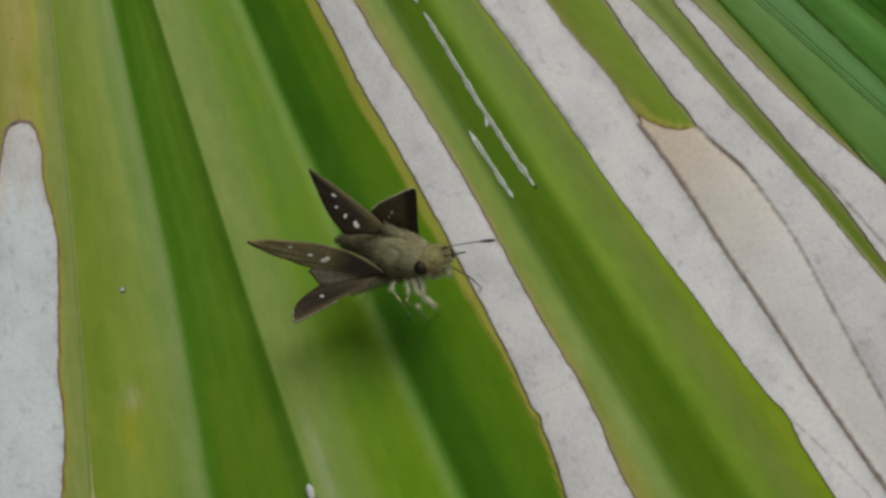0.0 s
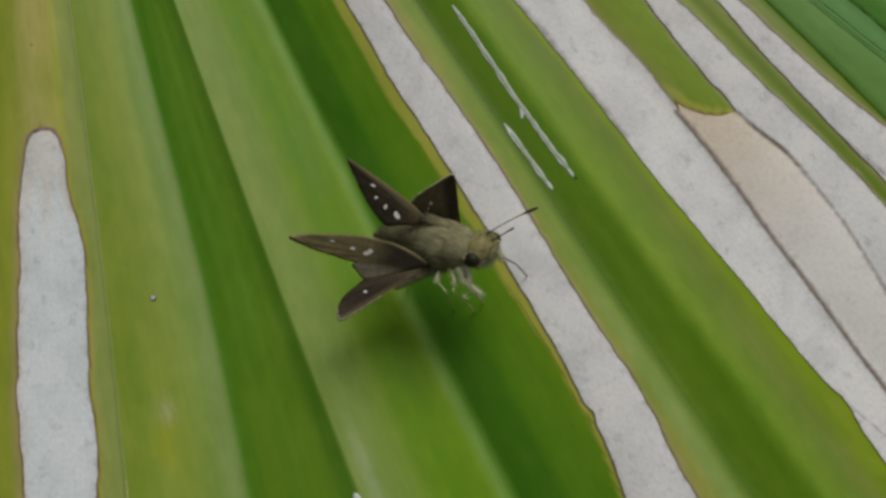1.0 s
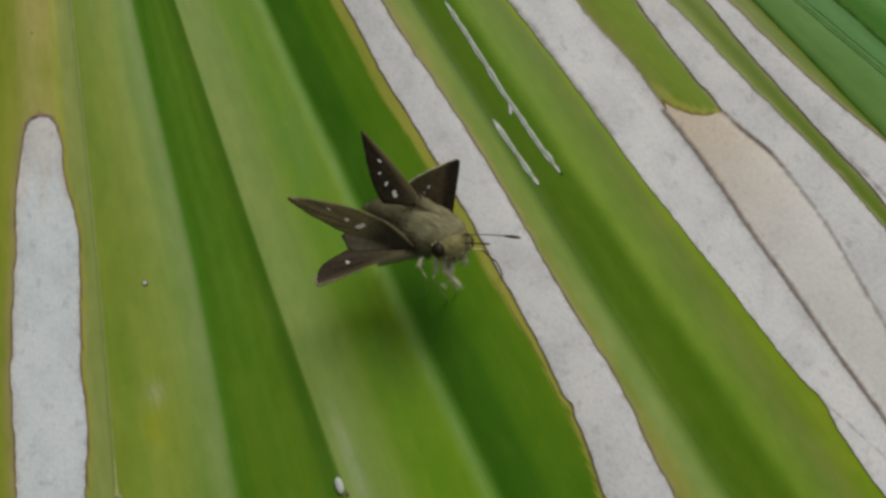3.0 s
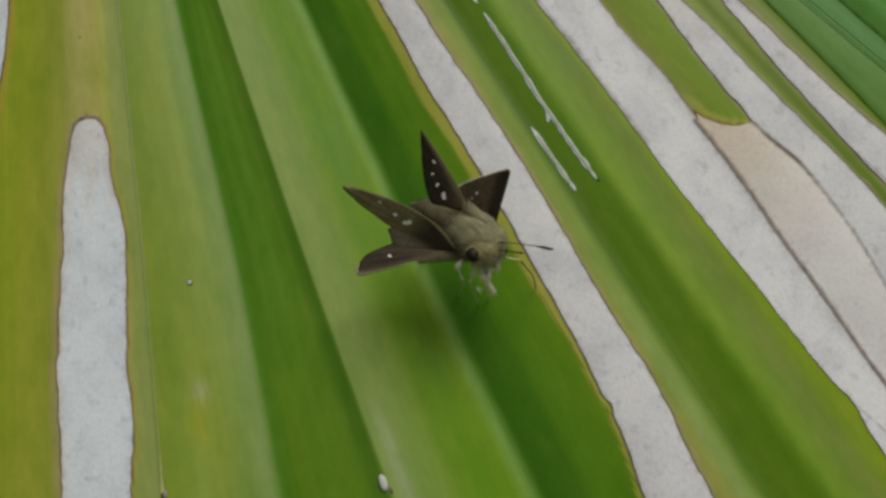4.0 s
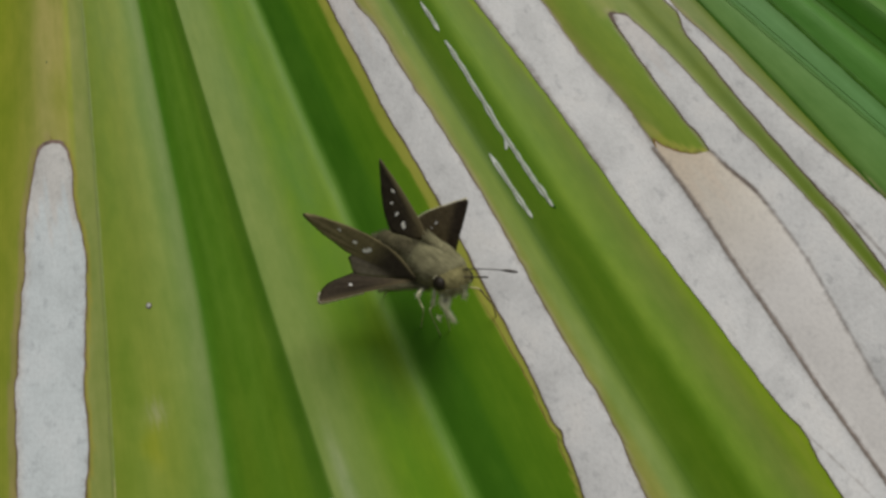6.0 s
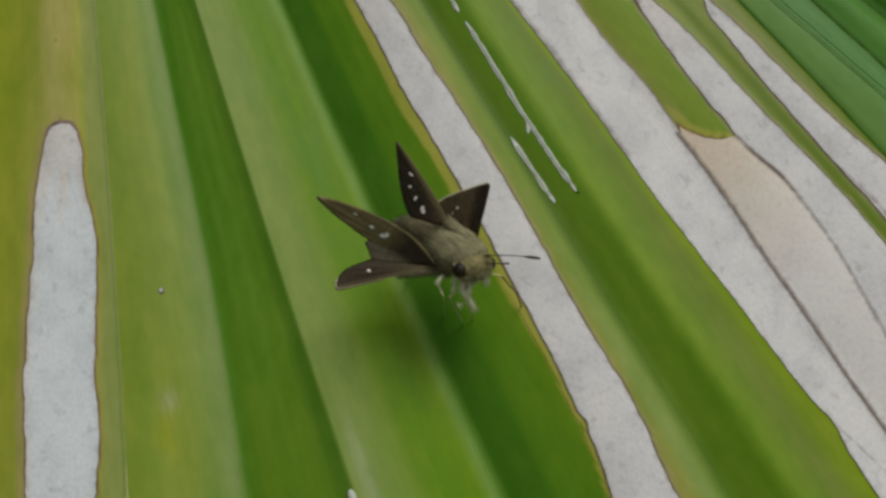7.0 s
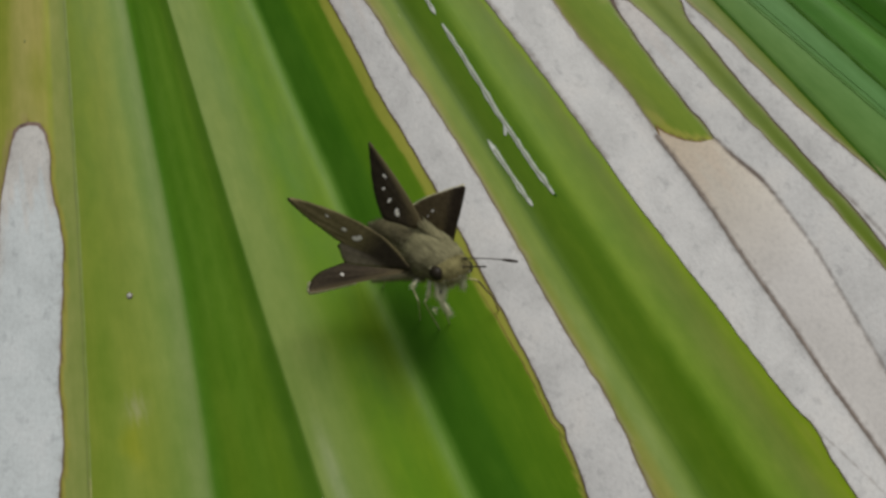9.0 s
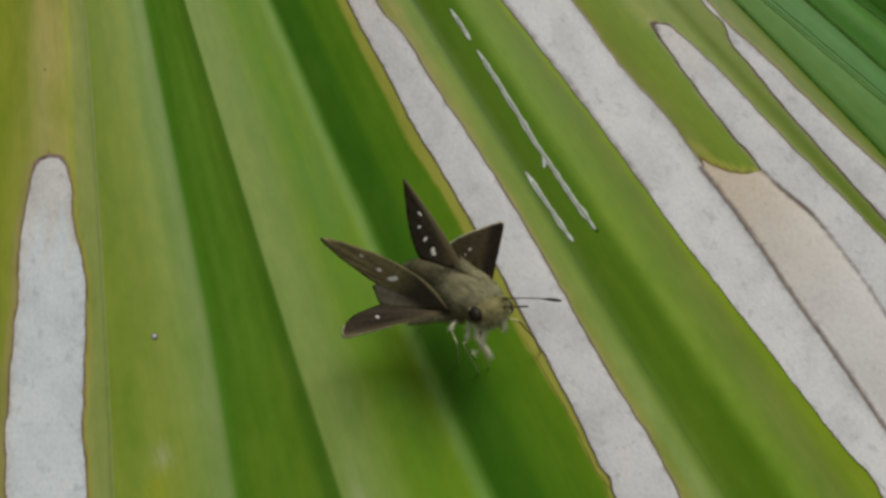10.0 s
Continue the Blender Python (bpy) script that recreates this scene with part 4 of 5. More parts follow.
def wing(name, parent, base, tip, rear, shape, top, under, spots, fringe_from, label, camber=0.45, fringe_width=0.28, fringe_mat=None):
    base, tip, rear = Vector(base), Vector(tip), Vector(rear)
    u, v = tip - base, rear - base
    nrm = u.cross(v).normalized()
    if nrm.z < 0:
        nrm = -nrm
    e1 = u.normalized()
    e2 = (v - e1 * v.dot(e1)).normalized()
    edge = outline(shape)
    ca, cb = sum(a for a, _ in edge) / len(edge), sum(b for _, b in edge) / len(edge)

    def at(a, b, off=0.0):
        rho = min(1.0, math.hypot((a - ca) / 0.6, (b - cb) / 0.6))
        fold = 0.018 * math.sin(math.atan2(b + 0.02, a + 0.05) * 14.0) * min(1.0, (a + b) * 1.2)
        return base + u * a + v * b + nrm * (camber * (1 - rho * rho) + fold + off)

    rings, n = 9, len(edge)
    verts, uv, faces, slots = [], [], [], []
    for side in (0.035, -0.035):
        start = len(verts)
        for q in range(rings + 1):
            k = q / rings
            for j, (a, b) in enumerate(edge):
                jag = 1.0 + (0.022 * noise.noise(Vector((j * 0.7, parent_seed(name), 0))) if q == rings else 0)
                x, y = ca + (a - ca) * k * jag, cb + (b - cb) * k * jag
                verts.append(at(x, y, side * (1 - 0.7 * k)))
                uv.append((x, y))
        for q in range(rings):
            for j in range(n - 1):
                a = start + q * n + j
                f = (a, a + 1, a + 1 + n, a + n)
                faces.append(f if (side > 0) == (u.cross(v).z > 0) else f[::-1])
                slots.append(0 if side > 0 else 1)
    low = (rings + 1) * n
    for j in range(n - 1):
        a = rings * n + j
        faces.append((a, a + 1, a + 1 + low, a + low))
        slots.append(2)
    ob = mm_object(name, verts, faces, top, parent, label, uv=uv)
    ob.data.polygons.foreach_set("use_smooth", [i < len(faces) - (n - 1) for i in range(len(faces))])
    ob.data.materials.append(under)
    ob.data.materials.append(FRINGE_DARK)       # the wing's thin edge
    ob.data.polygons.foreach_set("material_index", slots)
    # fringe of scales along the outer margin, as short overlapping blades
    rng = random.Random(len(name) + int(abs(base.x) * 100))
    fv, ff = [], []
    for j in range(fringe_from[0], min(fringe_from[1], n - 1)):
        (a0, b0), (a1, b1) = edge[j], edge[j + 1]
        for k in range(9):
            t = k / 9
            a, b = a0 + (a1 - a0) * t, b0 + (b1 - b0) * t
            p = at(a, b)
            along = (at(a1, b1) - at(a0, b0)).normalized()
            out = (along.cross(nrm)).normalized()
            if out.dot(p - at(ca, cb)) < 0:
                out = -out
            way = (out + along * rng.gauss(0, 0.25) + nrm * rng.gauss(0, 0.12)).normalized()
            w = along * 0.05
            k0 = len(fv)
            fv += [p - w - out * 0.08, p + w - out * 0.08, p + way * fringe_width * rng.uniform(0.7, 1.2) + nrm * 0.02, p - nrm * 0.05 - out * 0.05]
            ff += [(k0, k0 + 1, k0 + 2), (k0 + 1, k0 + 3, k0 + 2), (k0 + 3, k0, k0 + 2)]
    if fv:
        fr = mm_object("fringe", fv, ff, fringe_mat or FRINGE_MAT, ob, "dusky hair fringe" if fringe_mat else "pale hair fringe")
        tagged(fr, kind="stuff")
    for a, b, ra, rb, lobes in spots:
        sv, sf = [], []
        m = 9
        for side in (0.085, -0.085):
            k0 = len(sv)
            sv.append(at(a, b, side))
            for k in range(m):
                w = 2 * math.pi * k / m
                f = 1 + lobes * math.cos(2 * w + a * 9) + 0.55 * noise.noise(Vector((a * 30, b * 30, k * 1.7)))
                du, dv = e1 * math.cos(w) * ra * f, e2 * math.sin(w) * rb * f
                sv.append(at(a, b, side * 0.8) + du + dv)
            for k in range(m):
                t = (k0, k0 + 1 + k, k0 + 1 + (k + 1) % m)
                sf.append(t if (side > 0) == (u.cross(v).z > 0) else t[::-1])
        mm_object("wing_spot", sv, sf, SPOT_MAT, ob)
    return ob


def parent_seed(name):
    return float(sum(ord(c) for c in name) % 17)


def leaf_height(x, y):
    vx, vy = x - HUB[0], y - HUB[1]
    return float(surface(math.degrees(math.atan2(vx, -vy)), math.hypot(vx, vy)))


FAR_HINGE, FORE_HINGE = (2.15, 1.18, -1.0), (-0.46, 2.95, 0.0)
THORAX_AT = Vector((-3.44, -1.62, 8.0))


def build_butterfly():
    fly = tagged(new("skipper_butterfly"), "small brown skipper butterfly with white wing spots on a palm leaf", "butterfly")
    # thorax and abdomen
    v, f, n = ellipsoid(Vector((0.0, 0.55, -0.35)), (AXIS, SIDE, BACK), (2.75, 2.35, 1.9), 1.0, 0.04)
    thorax = mm_object("thorax", v, f, BODY_MAT, fly, "olive brown furry thorax")
    fuzz("fur", v, n, 1300, 0.5, -AXIS * 1.1, HAIR, thorax, 4, thick=0.014, spread=0.45, lift=(0.05, 0.35))
    fuzz("fur", v, n, 500, 0.8, -AXIS * 0.6 - BACK, PALE_HAIR, thorax, 5, keep=lambda p: (p - Vector((0.0, 0.55, -0.3))).dot(BACK) < -0.7)
    near = Vector((0.0, 0.55, -0.35))
    fuzz("fur", v, n, 1400, 1.3, -AXIS * 1.1, HAIR, thorax, 18, keep=lambda p: -2.3 < (p - near).dot(AXIS) < -1.0, thick=0.016, lift=(0.0, 0.2), spread=0.45)
    fuzz("fur", v, n, 900, 0.85, -AXIS * 0.7 - SIDE * 0.7 - BACK * 0.4, PALE_OLIVE, thorax, 11, keep=lambda p: (p - near).dot(SIDE) < -1.0 and (p - near).dot(BACK) < 0.9, thick=0.015)
    cv, cf, cn = ellipsoid(Vector((1.15, -0.35, 0.38)), (AXIS, SIDE, BACK), (1.95, 2.05, 1.68), 5.0, 0.04)
    collar = mm_object("collar", cv, cf, BODY_MAT, fly, "olive furry collar behind the head")
    fuzz("fur", cv, cn, 900, 0.5, -AXIS * 1.1, HAIR, collar, 12, thick=0.014, spread=0.45, lift=(0.05, 0.35))
    path = smooth_path([(1.7, 0.5, 0.75), (0.9, 1.35, 0.75), (0.1, 2.25, 0.6), (-0.5, 3.0, 0.5)], 6)
    gv, gf = tube(path, [0.25 + 0.35 * math.sin(math.pi * (0.12 + 0.8 * i / (len(path) - 1))) for i in range(len(path))], 12)
    gn = [(Vector(q) - path[k // 12]).normalized() for k, q in enumerate(gv)]
    tegula = mm_object("shoulder_tuft", gv, gf, BODY_MAT, fly, "pale olive hair tuft at the wing root")
    fuzz("fur", gv, gn, 1200, 0.5, (path[-1] - path[0]).normalized(), PALE_OLIVE, tegula, 13, thick=0.012)
    path = smooth_path([(-1.2, 1.35, -0.8), (-2.2, 2.0, -1.25), (-3.2, 2.65, -1.75), (-4.1, 3.15, -2.3), (-4.8, 3.5, -2.8), (-5.3, 3.7, -3.1)], 6)
    rad = []
    for i in range(len(path)):
        t = i / (len(path) - 1)
        rad.append((1.3 * (1 - t ** 2.8) + 0.10) * (1 + 0.04 * math.cos(i * 2.1)))
    av, af = tube(path, rad, 20)
    abdomen = mm_object("abdomen", av, af, ABDOMEN_MAT, fly, "dark olive ringed abdomen")
    an = []
    for i, p in enumerate(path):
        an += [(Vector(av[i * 20 + k]) - p).normalized() for k in range(20)]
    fuzz("fur", av[:len(an)], an, 900, 0.45, -AXIS * 1.4, DARK_HAIR, abdomen, 6, thick=0.015)
    tv, tf, tn = ellipsoid(path[-1], (AXIS, SIDE, BACK), (0.2, 0.2, 0.18), 2.0, 0.1, 12, 8)
    mm_object("tail_tuft", tv, tf, PALE_OLIVE, abdomen, "pale tuft at the tail")
    fuzz("fur", tv, tn, 160, 0.45, -AXIS, PALE_OLIVE, abdomen, 14, thick=0.02)
    # head with eyes, palps and feelers; its origin is the head's centre
    hv, hf, hn = ellipsoid(HEAD, (HEAD_AXIS, HEAD_SIDE, HEAD_BACK), (1.35, 1.9, 1.3), 3.0, 0.05)
    head = mm_object("head", hv, hf, FACE_MAT, fly, "broad olive head with cream palps", HEAD)
    head.location = HEAD * MM
    eye_at, eye_far = Vector((0.52, -1.72, 1.66)), HEAD + HEAD_SIDE * 1.55 - HEAD_BACK * 0.45
    for c in (eye_at, eye_far):
        ev, ef, en = ellipsoid(c, (HEAD_AXIS, HEAD_SIDE, HEAD_BACK), (0.70, 0.64, 0.66), 0.0, 0.0, 20, 12)
        mm_object("eye", ev, ef, EYE_MAT, head, "dark brown compound eye", HEAD)
    # cream crescent behind the near eye
    ring = []
    for k in range(15):
        a = math.radians(-40 + 190 * k / 14)
        ring.append(eye_at + Vector((math.cos(a), math.sin(a), 0.25)) * 0.70)
    rv, rf = tube(ring, [0.012 + 0.05 * abs(math.sin(math.pi * k / 6)) for k in range(15)], 6)
    mm_object("eye_ring", rv, rf, CREAM_DIM, head, "cream crescent of hair behind the eye", HEAD)
    clear = lambda p: (Vector((p.x, p.y, 0)) - Vector((eye_at.x, eye_at.y, 0))).length > 0.74 and (p - eye_far).length > 0.8
    fuzz("fur", hv, hn, 1300, 0.45, HEAD_AXIS * 0.5 + HEAD_BACK * 0.2, OLIVE_FACE, head, 7, HEAD, clear, thick=0.016, spread=0.45, lift=(0.1, 0.5))
    fuzz("fur", hv, hn, 900, 0.55, HEAD_AXIS * 0.3 - HEAD_BACK, PALE_HAIR, head, 8, HEAD, lambda p: clear(p) and (p - HEAD).dot(HEAD_BACK) < 0.2)
    # palps, chin brush and dark tufts at the feelers' roots
    for path, r0, count in ((((1.9, -1.9, 1.0), (1.8, -2.3, 0.7), (1.7, -2.6, 0.4)), 0.24, 160),
                            (((2.5, -1.6, 1.0), (2.72, -2.2, 0.8), (2.8, -2.78, 0.4)), 0.28, 200)):
        path = smooth_path(path, 5)
        pv, pf = tube(path, [r0 * (1 - 0.6 * (i / (len(path) - 1)) ** 2) for i in range(len(path))], 10)
        palp = mm_object("palp", pv, pf, PALE_HAIR, head, "cream furry palp", HEAD)
        way = (path[-1] - path[0]).normalized()
        outward = [(Vector(q) - path[k // 10]).normalized() for k, q in enumerate(pv)]
        fuzz("fur", pv, outward, count, 0.5, way, PALE_HAIR, head, 9, HEAD, thick=0.022, lift=(0.2, 0.9))
    for c in (Vector((3.0, -0.5, 1.55)), Vector((2.75, -1.2, 1.75))):
        bv, bf, bn = ellipsoid(c, (HEAD_AXIS, HEAD_SIDE, HEAD_BACK), (0.2, 0.26, 0.2), 4.0, 0.2, 12, 8)
        mm_object("antenna_socket", bv, bf, ABDOMEN_MAT, head, "dark brown tuft at the antenna's root", HEAD)
    ant = ((2.6, -0.55, 1.7), (3.1, -0.60, 2.3), (4.6, -0.72, 2.8), (6.2, -0.95, 3.25), (7.41, -1.17, 3.5))
    path = smooth_path(ant, 8)
    m = len(path) - 1
    rad = [0.045 if i < 0.70 * m else 0.045 + 0.10 * math.sin(math.pi * min(1, (i / m - 0.70) / 0.34)) for i in range(m + 1)]
    tv, tf = tube(path, rad, 8)
    mm_object("antenna", tv, tf, DARK_MAT, head, "thin dark antenna with a clubbed end", HEAD)
    tv, tf = tube(smooth_path([(2.7, -1.2, 1.6), (3.5, -1.45, 3.0), (4.6, -1.75, 4.6)], 8), [0.055 + 0.03 * max(0, i - 9) / 7 for i in range(17)], 8)
    mm_object("antenna", tv, tf, DARK_MAT, head, "thin dark antenna with a clubbed end", HEAD)
    # furry forelegs folded under the face
    folded = ((((0.6, -1.9, 0.7), (0.72, -2.5, 0.65), (0.75, -3.06, 0.5), (0.72, -3.45, 0.38), (1.2, -4.07, 0.0), (1.56, -4.57, -0.4), (1.84, -4.98, -0.7)), 0.24, 320),
              (((1.1, -1.9, 0.7), (1.35, -2.57, 0.6), (1.3, -3.2, 0.5), (1.1, -3.75, 0.2)), 0.24, 160),
              (((0.3, -4.5, -0.5), (0.36, -4.68, -0.6), (0.55, -4.52, -0.55)), 0.08, 30))
    for path, r0, count in folded:
        path = smooth_path(path, 5)
        pv, pf = tube(path, [r0 * (1 - 0.55 * (i / (len(path) - 1)) ** 2) for i in range(len(path))], 10)
        foreleg = mm_object("foreleg", pv, pf, PALE_HAIR, fly, "cream furry foreleg folded under the face")
        outward = [(Vector(q) - path[k // 10]).normalized() for k, q in enumerate(pv)]
        fuzz("fur", pv, outward, count, 0.45, (path[-1] - path[0]).normalized(), PALE_HAIR, foreleg, 9, thick=0.022, lift=(0.2, 0.9))
    # small dark spot in the gap between the two folded forelegs
    jv, jf, jn = ellipsoid(Vector((1.0, -3.12, 0.45)), (AXIS, SIDE, BACK), (0.16, 0.16, 0.14), 6.0, 0.2, 10, 7)
    mm_object("dark_spot", jv, jf, DARK_MAT, fly, "dark spot between the folded forelegs")
    # legs, from the chest to the blade
    legs = [((-0.9, -1.6, -0.5), (-1.46, -2.58, 0.0), (-0.97, -3.95, -0.9), (-1.05, -4.7)), ((0.1, -1.9, 0.2), (-0.09, -3.35, 0.2), (-0.36, -4.09, -0.3), (0.95, -5.7)),
            ((0.9, -2.0, -0.4), (0.75, -3.0, -0.8), (1.3, -4.2, -3.0), (1.9, -5.2)), ((2.4, -1.7, 0.0), (4.3, -2.1, -0.2), (5.8, -3.2, -3.2), (6.6, -4.1)),
            ((-1.6, 0.2, -1.9), (-3.6, -0.6, -3.0), (-4.3, -1.2, -5.5), (-4.8, -1.2)), ((0.8, 1.5, -1.8), (1.1, 2.3, -2.6), (0.9, 2.6, -5.0), (0.8, 2.7))]
    for hip, knee, ankle, (fx, fy) in legs:
        foot = Vector((fx, fy, leaf_height(THORAX_AT.x + fx, THORAX_AT.y + fy) - THORAX_AT.z + 0.08))
        hip, knee, ankle = Vector(hip), Vector(knee), Vector(ankle)
        path = smooth_path([hip, hip.lerp(knee, 0.55) + Vector((0, 0, 0.12)), knee, knee.lerp(ankle, 0.5), ankle, foot], 4)
        m = len(path) - 1
        slim = knee.x > 4
        rad = [0.10 - 0.04 * i / m if slim else 0.17 - 0.105 * min(1, i / m * 1.2) for i in range(m + 1)]
        cut = next((i for i, q in enumerate(path) if (q - knee).length < 0.01), m)
        lv, lf = tube(path[:cut + 1], rad[:cut + 1], 8)
        leg = mm_object("leg", lv, lf, LEG_GOLD if slim else LEG_MAT, fly, "yellowish jointed leg" if slim else "pale jointed leg")
        if not slim:
            ln = [(Vector(q) - path[min(k // 8, cut)]).normalized() for k, q in enumerate(lv)]
            fuzz("fur", lv, ln, 90, 0.4, (knee - hip).normalized(), PALE_HAIR, leg, 16, thick=0.018, lift=(0.1, 0.6))
        tv, tf = tube(path[cut:], rad[cut:], 8)
        mm_object("shin", tv, tf, DARK_LEG if slim else LEG_SHADED, leg, "thin brown shin and foot" if slim else "")
    # wings: the fore pair raised in a V, the hind pair spread
    fore = [(-0.02, 0.03), (0.18, -0.21), (0.53, -0.60), (0.80, -0.78), (0.99, -0.71), (1.06, -0.44), (1.055, -0.2), (1.012, -0.03), (0.90, 0.12), (0.66, 0.345), (0.476, 0.46), (0.33, 0.555), (0.22, 0.60), (0.14, 0.80), (0.03, 0.96),
            (-0.23, 1.34), (-0.31, 1.37), (-0.18, 0.74), (-0.02, 0.03)]
    fore_far = [(0.0, 0.0), (0.209, -0.10), (0.467, -0.125), (0.733, -0.105), (0.91, -0.045), (1.0, 0.0), (0.831, 0.268), (0.556, 0.655), (0.329, 0.935), (0.114, 1.13), (0.015, 1.12), (-0.01, 0.84), (-0.06, 0.4), (0.0, 0.0)]
    wing("forewing", fly, (-1.46, -1.11, 0.2), (-10.85, 3.16, 9.0), (-7.32, -0.02, 3.8), fore, WING_NEAR, WING_NEAR,
         [(0.492, -0.035, 0.40, 0.28, 0.35), (0.62, -0.066, 0.24, 0.17, 0.2), (0.852, -0.233, 0.22, 0.075, 0.3)], (35, 78), "olive brown forewing with small white spots", camber=0.0, fringe_width=0.13, fringe_mat=FRINGE_DARK)
    far_forewing = wing("forewing", fly, FORE_HINGE, (-4.61, 7.62, 8.8), (-3.27, 2.79, 2.29), fore_far, WING_TOP, WING_UNDER,
         [(0.146, 0.613, 0.36, 0.28, 0.3), (0.297, 0.601, 0.23, 0.18, 0.2), (0.441, 0.536, 0.17, 0.14, 0.2), (0.61, 0.233, 0.26, 0.11, 0.2)], (25, 50), "dark brown forewing with a row of white spots", camber=0.0, fringe_width=0.13, fringe_mat=FRINGE_DARK)
    hind = [(0.02, 0.05), (-0.06, -0.16), (0.16, -0.19), (0.38, -0.10), (0.60, -0.065), (0.846, -0.108), (1.02, -0.12), (1.0, 0.0), (0.757, 0.394), (0.51, 0.716), (0.302, 0.887), (0.087, 1.013), (-0.139, 1.2), (-0.3, 1.05), (-0.074, 0.124), (0.02, 0.05)]
    hind_far = [(0.0, 0.0), (0.341, -0.001), (0.691, -0.012), (0.97, -0.01), (0.991, 0.046), (0.941, 0.112), (0.676, 0.402), (0.357, 0.723), (0.063, 0.975), (-0.107, 1.055), (-0.219, 0.723), (0.0, 0.0)]
    wing("hindwing", fly, (-1.40, -0.95, -0.8), (-10.45, -2.98, 1.0), (-6.69, -0.21, 0.2), hind, HIND_NEAR, HIND_NEAR,
         [(0.426, 0.456, 0.18, 0.11, 0.2)], (20, 40), "dark brown hindwing with a pale fringe", camber=0.15, fringe_width=0.2)
    far_hindwing = wing("hindwing", fly, FAR_HINGE, (3.28, 5.60, 3.0), (-1.35, 4.52, 0.6), hind_far, HIND_TOP, HIND_TOP,
         [(0.25, 0.566, 0.19, 0.13, 0.2), (0.098, 0.647, 0.12, 0.07, 0.2)], (20, 44), "dark brown hindwing with a pale fringe", camber=0.15, fringe_width=0.18)
    # hair along the front edge of the near hindwing and under the chest
    path = smooth_path([(-0.3, -1.65, -0.4), (-1.85, -1.5, -0.55), (-3.2, -1.68, -0.3), (-4.7, -1.88, -0.05)], 6)
    hv2, hf2 = tube(path, [0.36 * (1 - 0.85 * i / (len(path) - 1)) for i in range(len(path))], 10)
    fringe = mm_object("hair_tuft", hv2, hf2, BODY_MAT, fly, "olive hair along the hindwing's front edge")
    hn2 = [(Vector(q) - path[k // 10]).normalized() for k, q in enumerate(hv2)]
    fuzz("fur", hv2, hn2, 900, 0.6, (path[-1] - path[0]).normalized() - BACK * 0.4, PALE_OLIVE, fringe, 17, thick=0.016, lift=(0.1, 0.5))
    return fly, head, far_hindwing, far_forewing


BUTTERFLY, BUTTERFLY_HEAD, FAR_HINDWING, FAR_FOREWING = build_butterfly()


def flex(wing_part, hinge, turns):
    at = Vector(hinge) * MM
    rows = []
    for t, x, y, z in turns:
        turned = Vector((x, y, z))
        spin = Matrix.Rotation(radians(turned.length), 4, turned.normalized() if turned.length else Vector((0, 0, 1)))
        rows.append((t, Matrix.Translation(at) @ spin @ Matrix.Translation(-at)))
    walk(wing_part, rows)


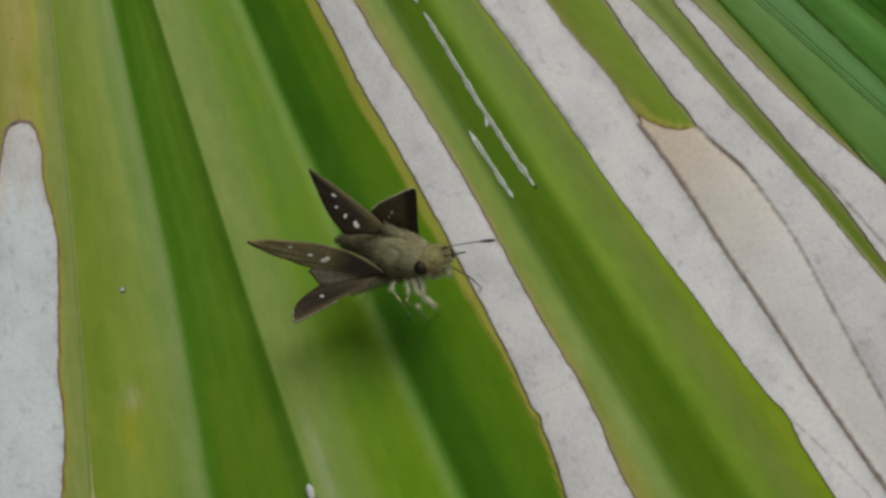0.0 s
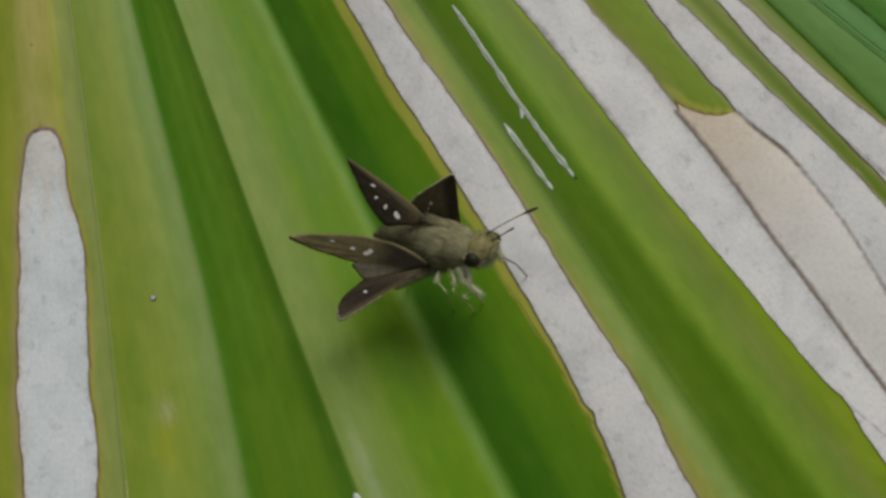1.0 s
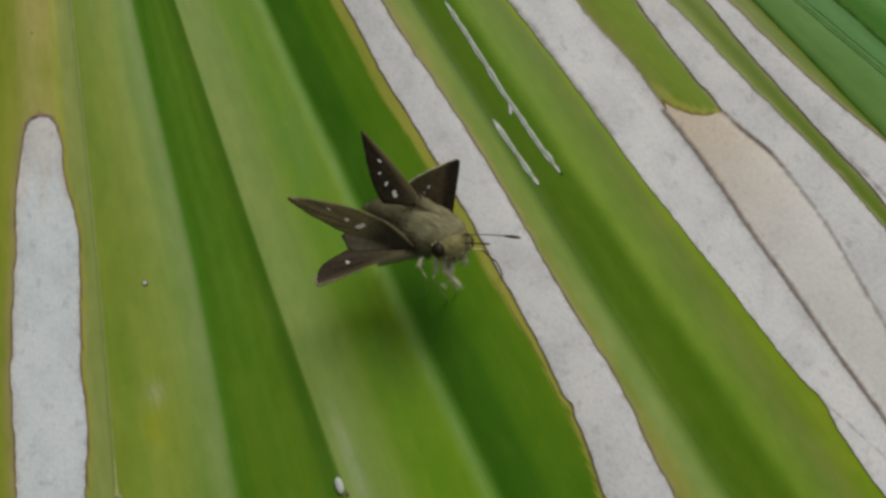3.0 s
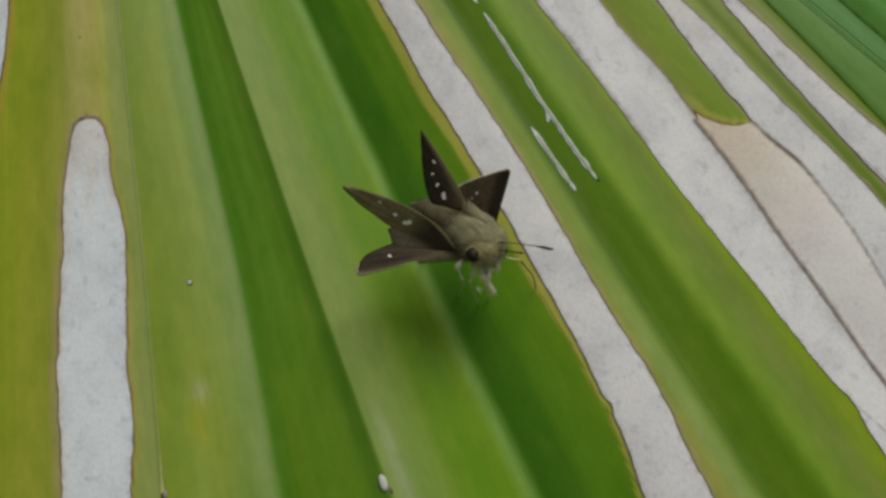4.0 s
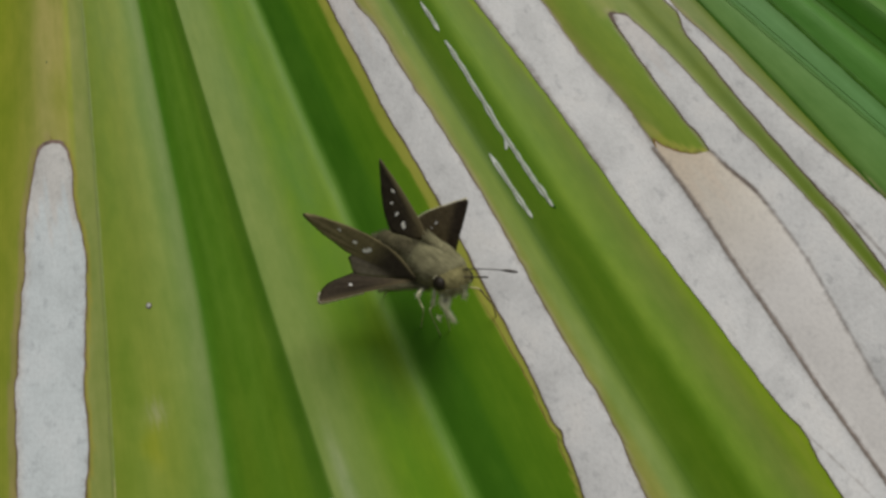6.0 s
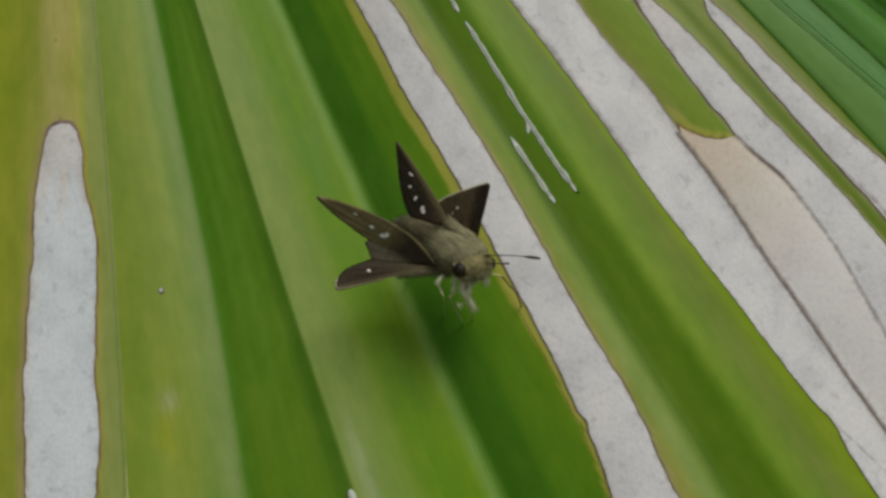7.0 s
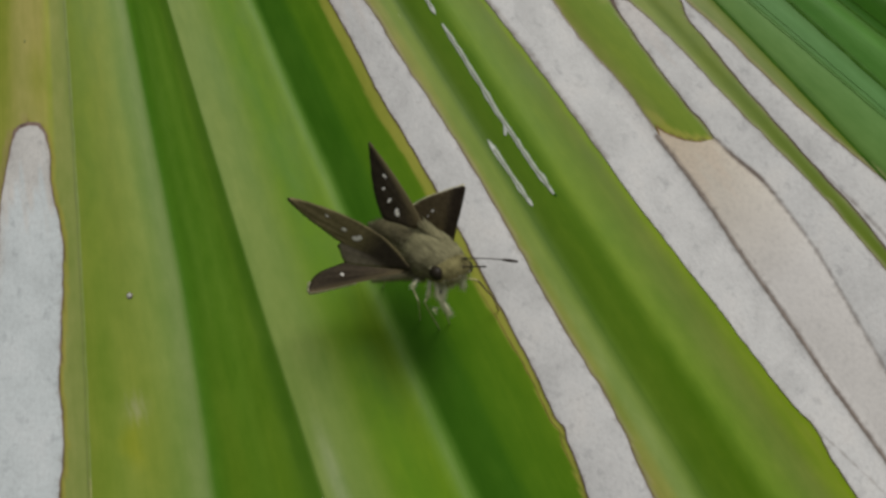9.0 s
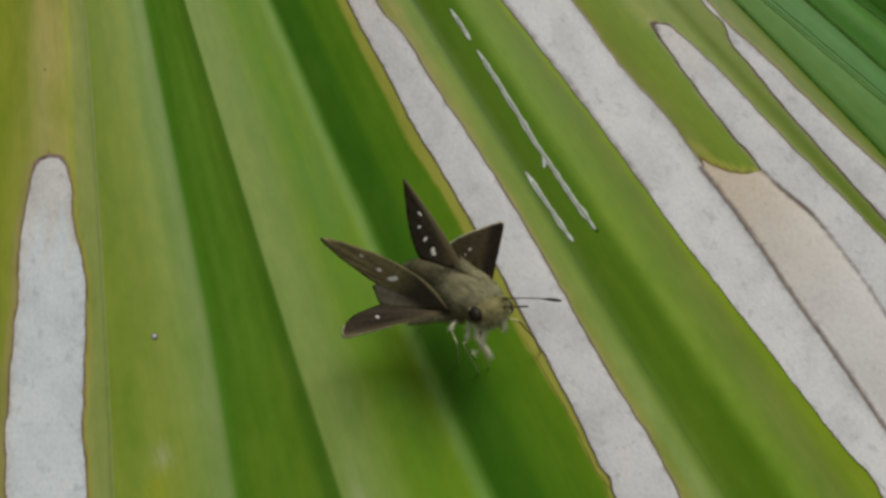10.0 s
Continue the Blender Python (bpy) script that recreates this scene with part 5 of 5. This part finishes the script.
def motions():
    walk(BUTTERFLY, [
    (0.0, pose(-0.00428, -0.00678, 0.90460, 38.29, -11.58, 9.31)),
    (0.5, pose(-0.00465, -0.00656, 0.90453, 37.40, -14.86, 6.53)),
    (1.0, pose(-0.00441, -0.00628, 0.90466, 38.48, -13.90, 9.03)),
    (1.5, pose(-0.00359, -0.00612, 0.90530, 38.64, -7.79, 15.15)),
    (2.0, pose(-0.00443, -0.00650, 0.90526, 40.54, -12.36, 8.80)),
    (2.5, pose(-0.00396, -0.00625, 0.90528, 40.85, -6.89, 8.32)),
    (2.7, pose(-0.00396, -0.00672, 0.90555, 42.39, -5.47, 7.23)),
    (3.8, pose(-0.00437, -0.00650, 0.90569, 44.02, 1.76, 1.75)),
    (4.0, pose(-0.00444, -0.00665, 0.90515, 44.24, -0.09, -0.63)),
    (4.5, pose(-0.00422, -0.00646, 0.90506, 41.79, -1.72, -1.14)),
    (5.0, pose(-0.00380, -0.00667, 0.90510, 42.15, 0.11, 0.61)),
    (5.2, pose(-0.00376, -0.00633, 0.90493, 39.96, 1.22, 2.10)),
    (6.3, pose(-0.00351, -0.00646, 0.90477, 41.55, 0.19, 0.75)),
    (6.5, pose(-0.00360, -0.00659, 0.90456, 42.55, -0.58, -0.56)),
    (7.0, pose(-0.00381, -0.00657, 0.90473, 41.14, -1.67, -1.63)),
    (7.5, pose(-0.00344, -0.00620, 0.90530, 37.91, -0.07, 0.09)),
    (8.0, pose(-0.00355, -0.00633, 0.90482, 41.12, -0.62, -0.25)),
    (8.5, pose(-0.00354, -0.00659, 0.90487, 41.49, -0.23, 0.02)),
    (9.0, pose(-0.00369, -0.00647, 0.90452, 41.40, -1.50, -1.79)),
    (9.5, pose(-0.00402, -0.00613, 0.90395, 43.63, -3.54, -3.48)),
    (10.0, pose(-0.00388, -0.00597, 0.90441, 38.05, -3.69, -2.57)),
    ])
    turn = [(0.0, 1.15, 0.05, -3), (0.5, 1.30, 0.05, 6), (1.0, 1.40, -0.2, 12), (1.5, 1.2, -0.25, 6), (2.0, 1.05, -0.2, -1), (2.5, 0.35, -0.05, -6), (2.7, 0.15, -0.1, -7), (3.8, -0.6, 0.0, -4),
            (4.0, -0.65, 0.0, -4), (4.5, -0.3, 0.1, -2), (5.2, -0.15, 0.05, -1), (6.3, 0.0, 0.0, 0), (8.0, 0.0, 0.05, 0), (9.0, 0.15, 0.05, 0), (9.5, 0.3, 0.05, -2), (10.0, 0.18, 0.0, 0)]
    walk(BUTTERFLY_HEAD, [(t, Matrix.Translation((HEAD + Vector((x, y, 0))) * MM) @ pose(0, 0, 0, 0, 0, a)) for t, x, y, a in turn])

    # the far wings turn a little on their hinges: seconds and a turn vector in degrees
    flex(FAR_HINDWING, FAR_HINGE, [(0.0, 8.5, -9.9, -9.0), (1.0, 9.5, -8.0, -5.0), (2.0, 10.4, -6.3, -1.3), (2.5, 4.0, -2.5, 0.0), (2.7, 2.5, -1.5, 0.0), (3.8, 0, 0, 0), (10.0, 0, 0, 0)])
    flex(FAR_FOREWING, FORE_HINGE, [(0.0, 0, 0, 0), (2.0, 0, 0, 0), (2.5, -0.8, 0.8, 1.0), (2.7, -1.1, 1.1, 1.4), (3.8, -2.3, 2.2, 2.8), (10.0, -2.3, 2.2, 2.8)])


motions()
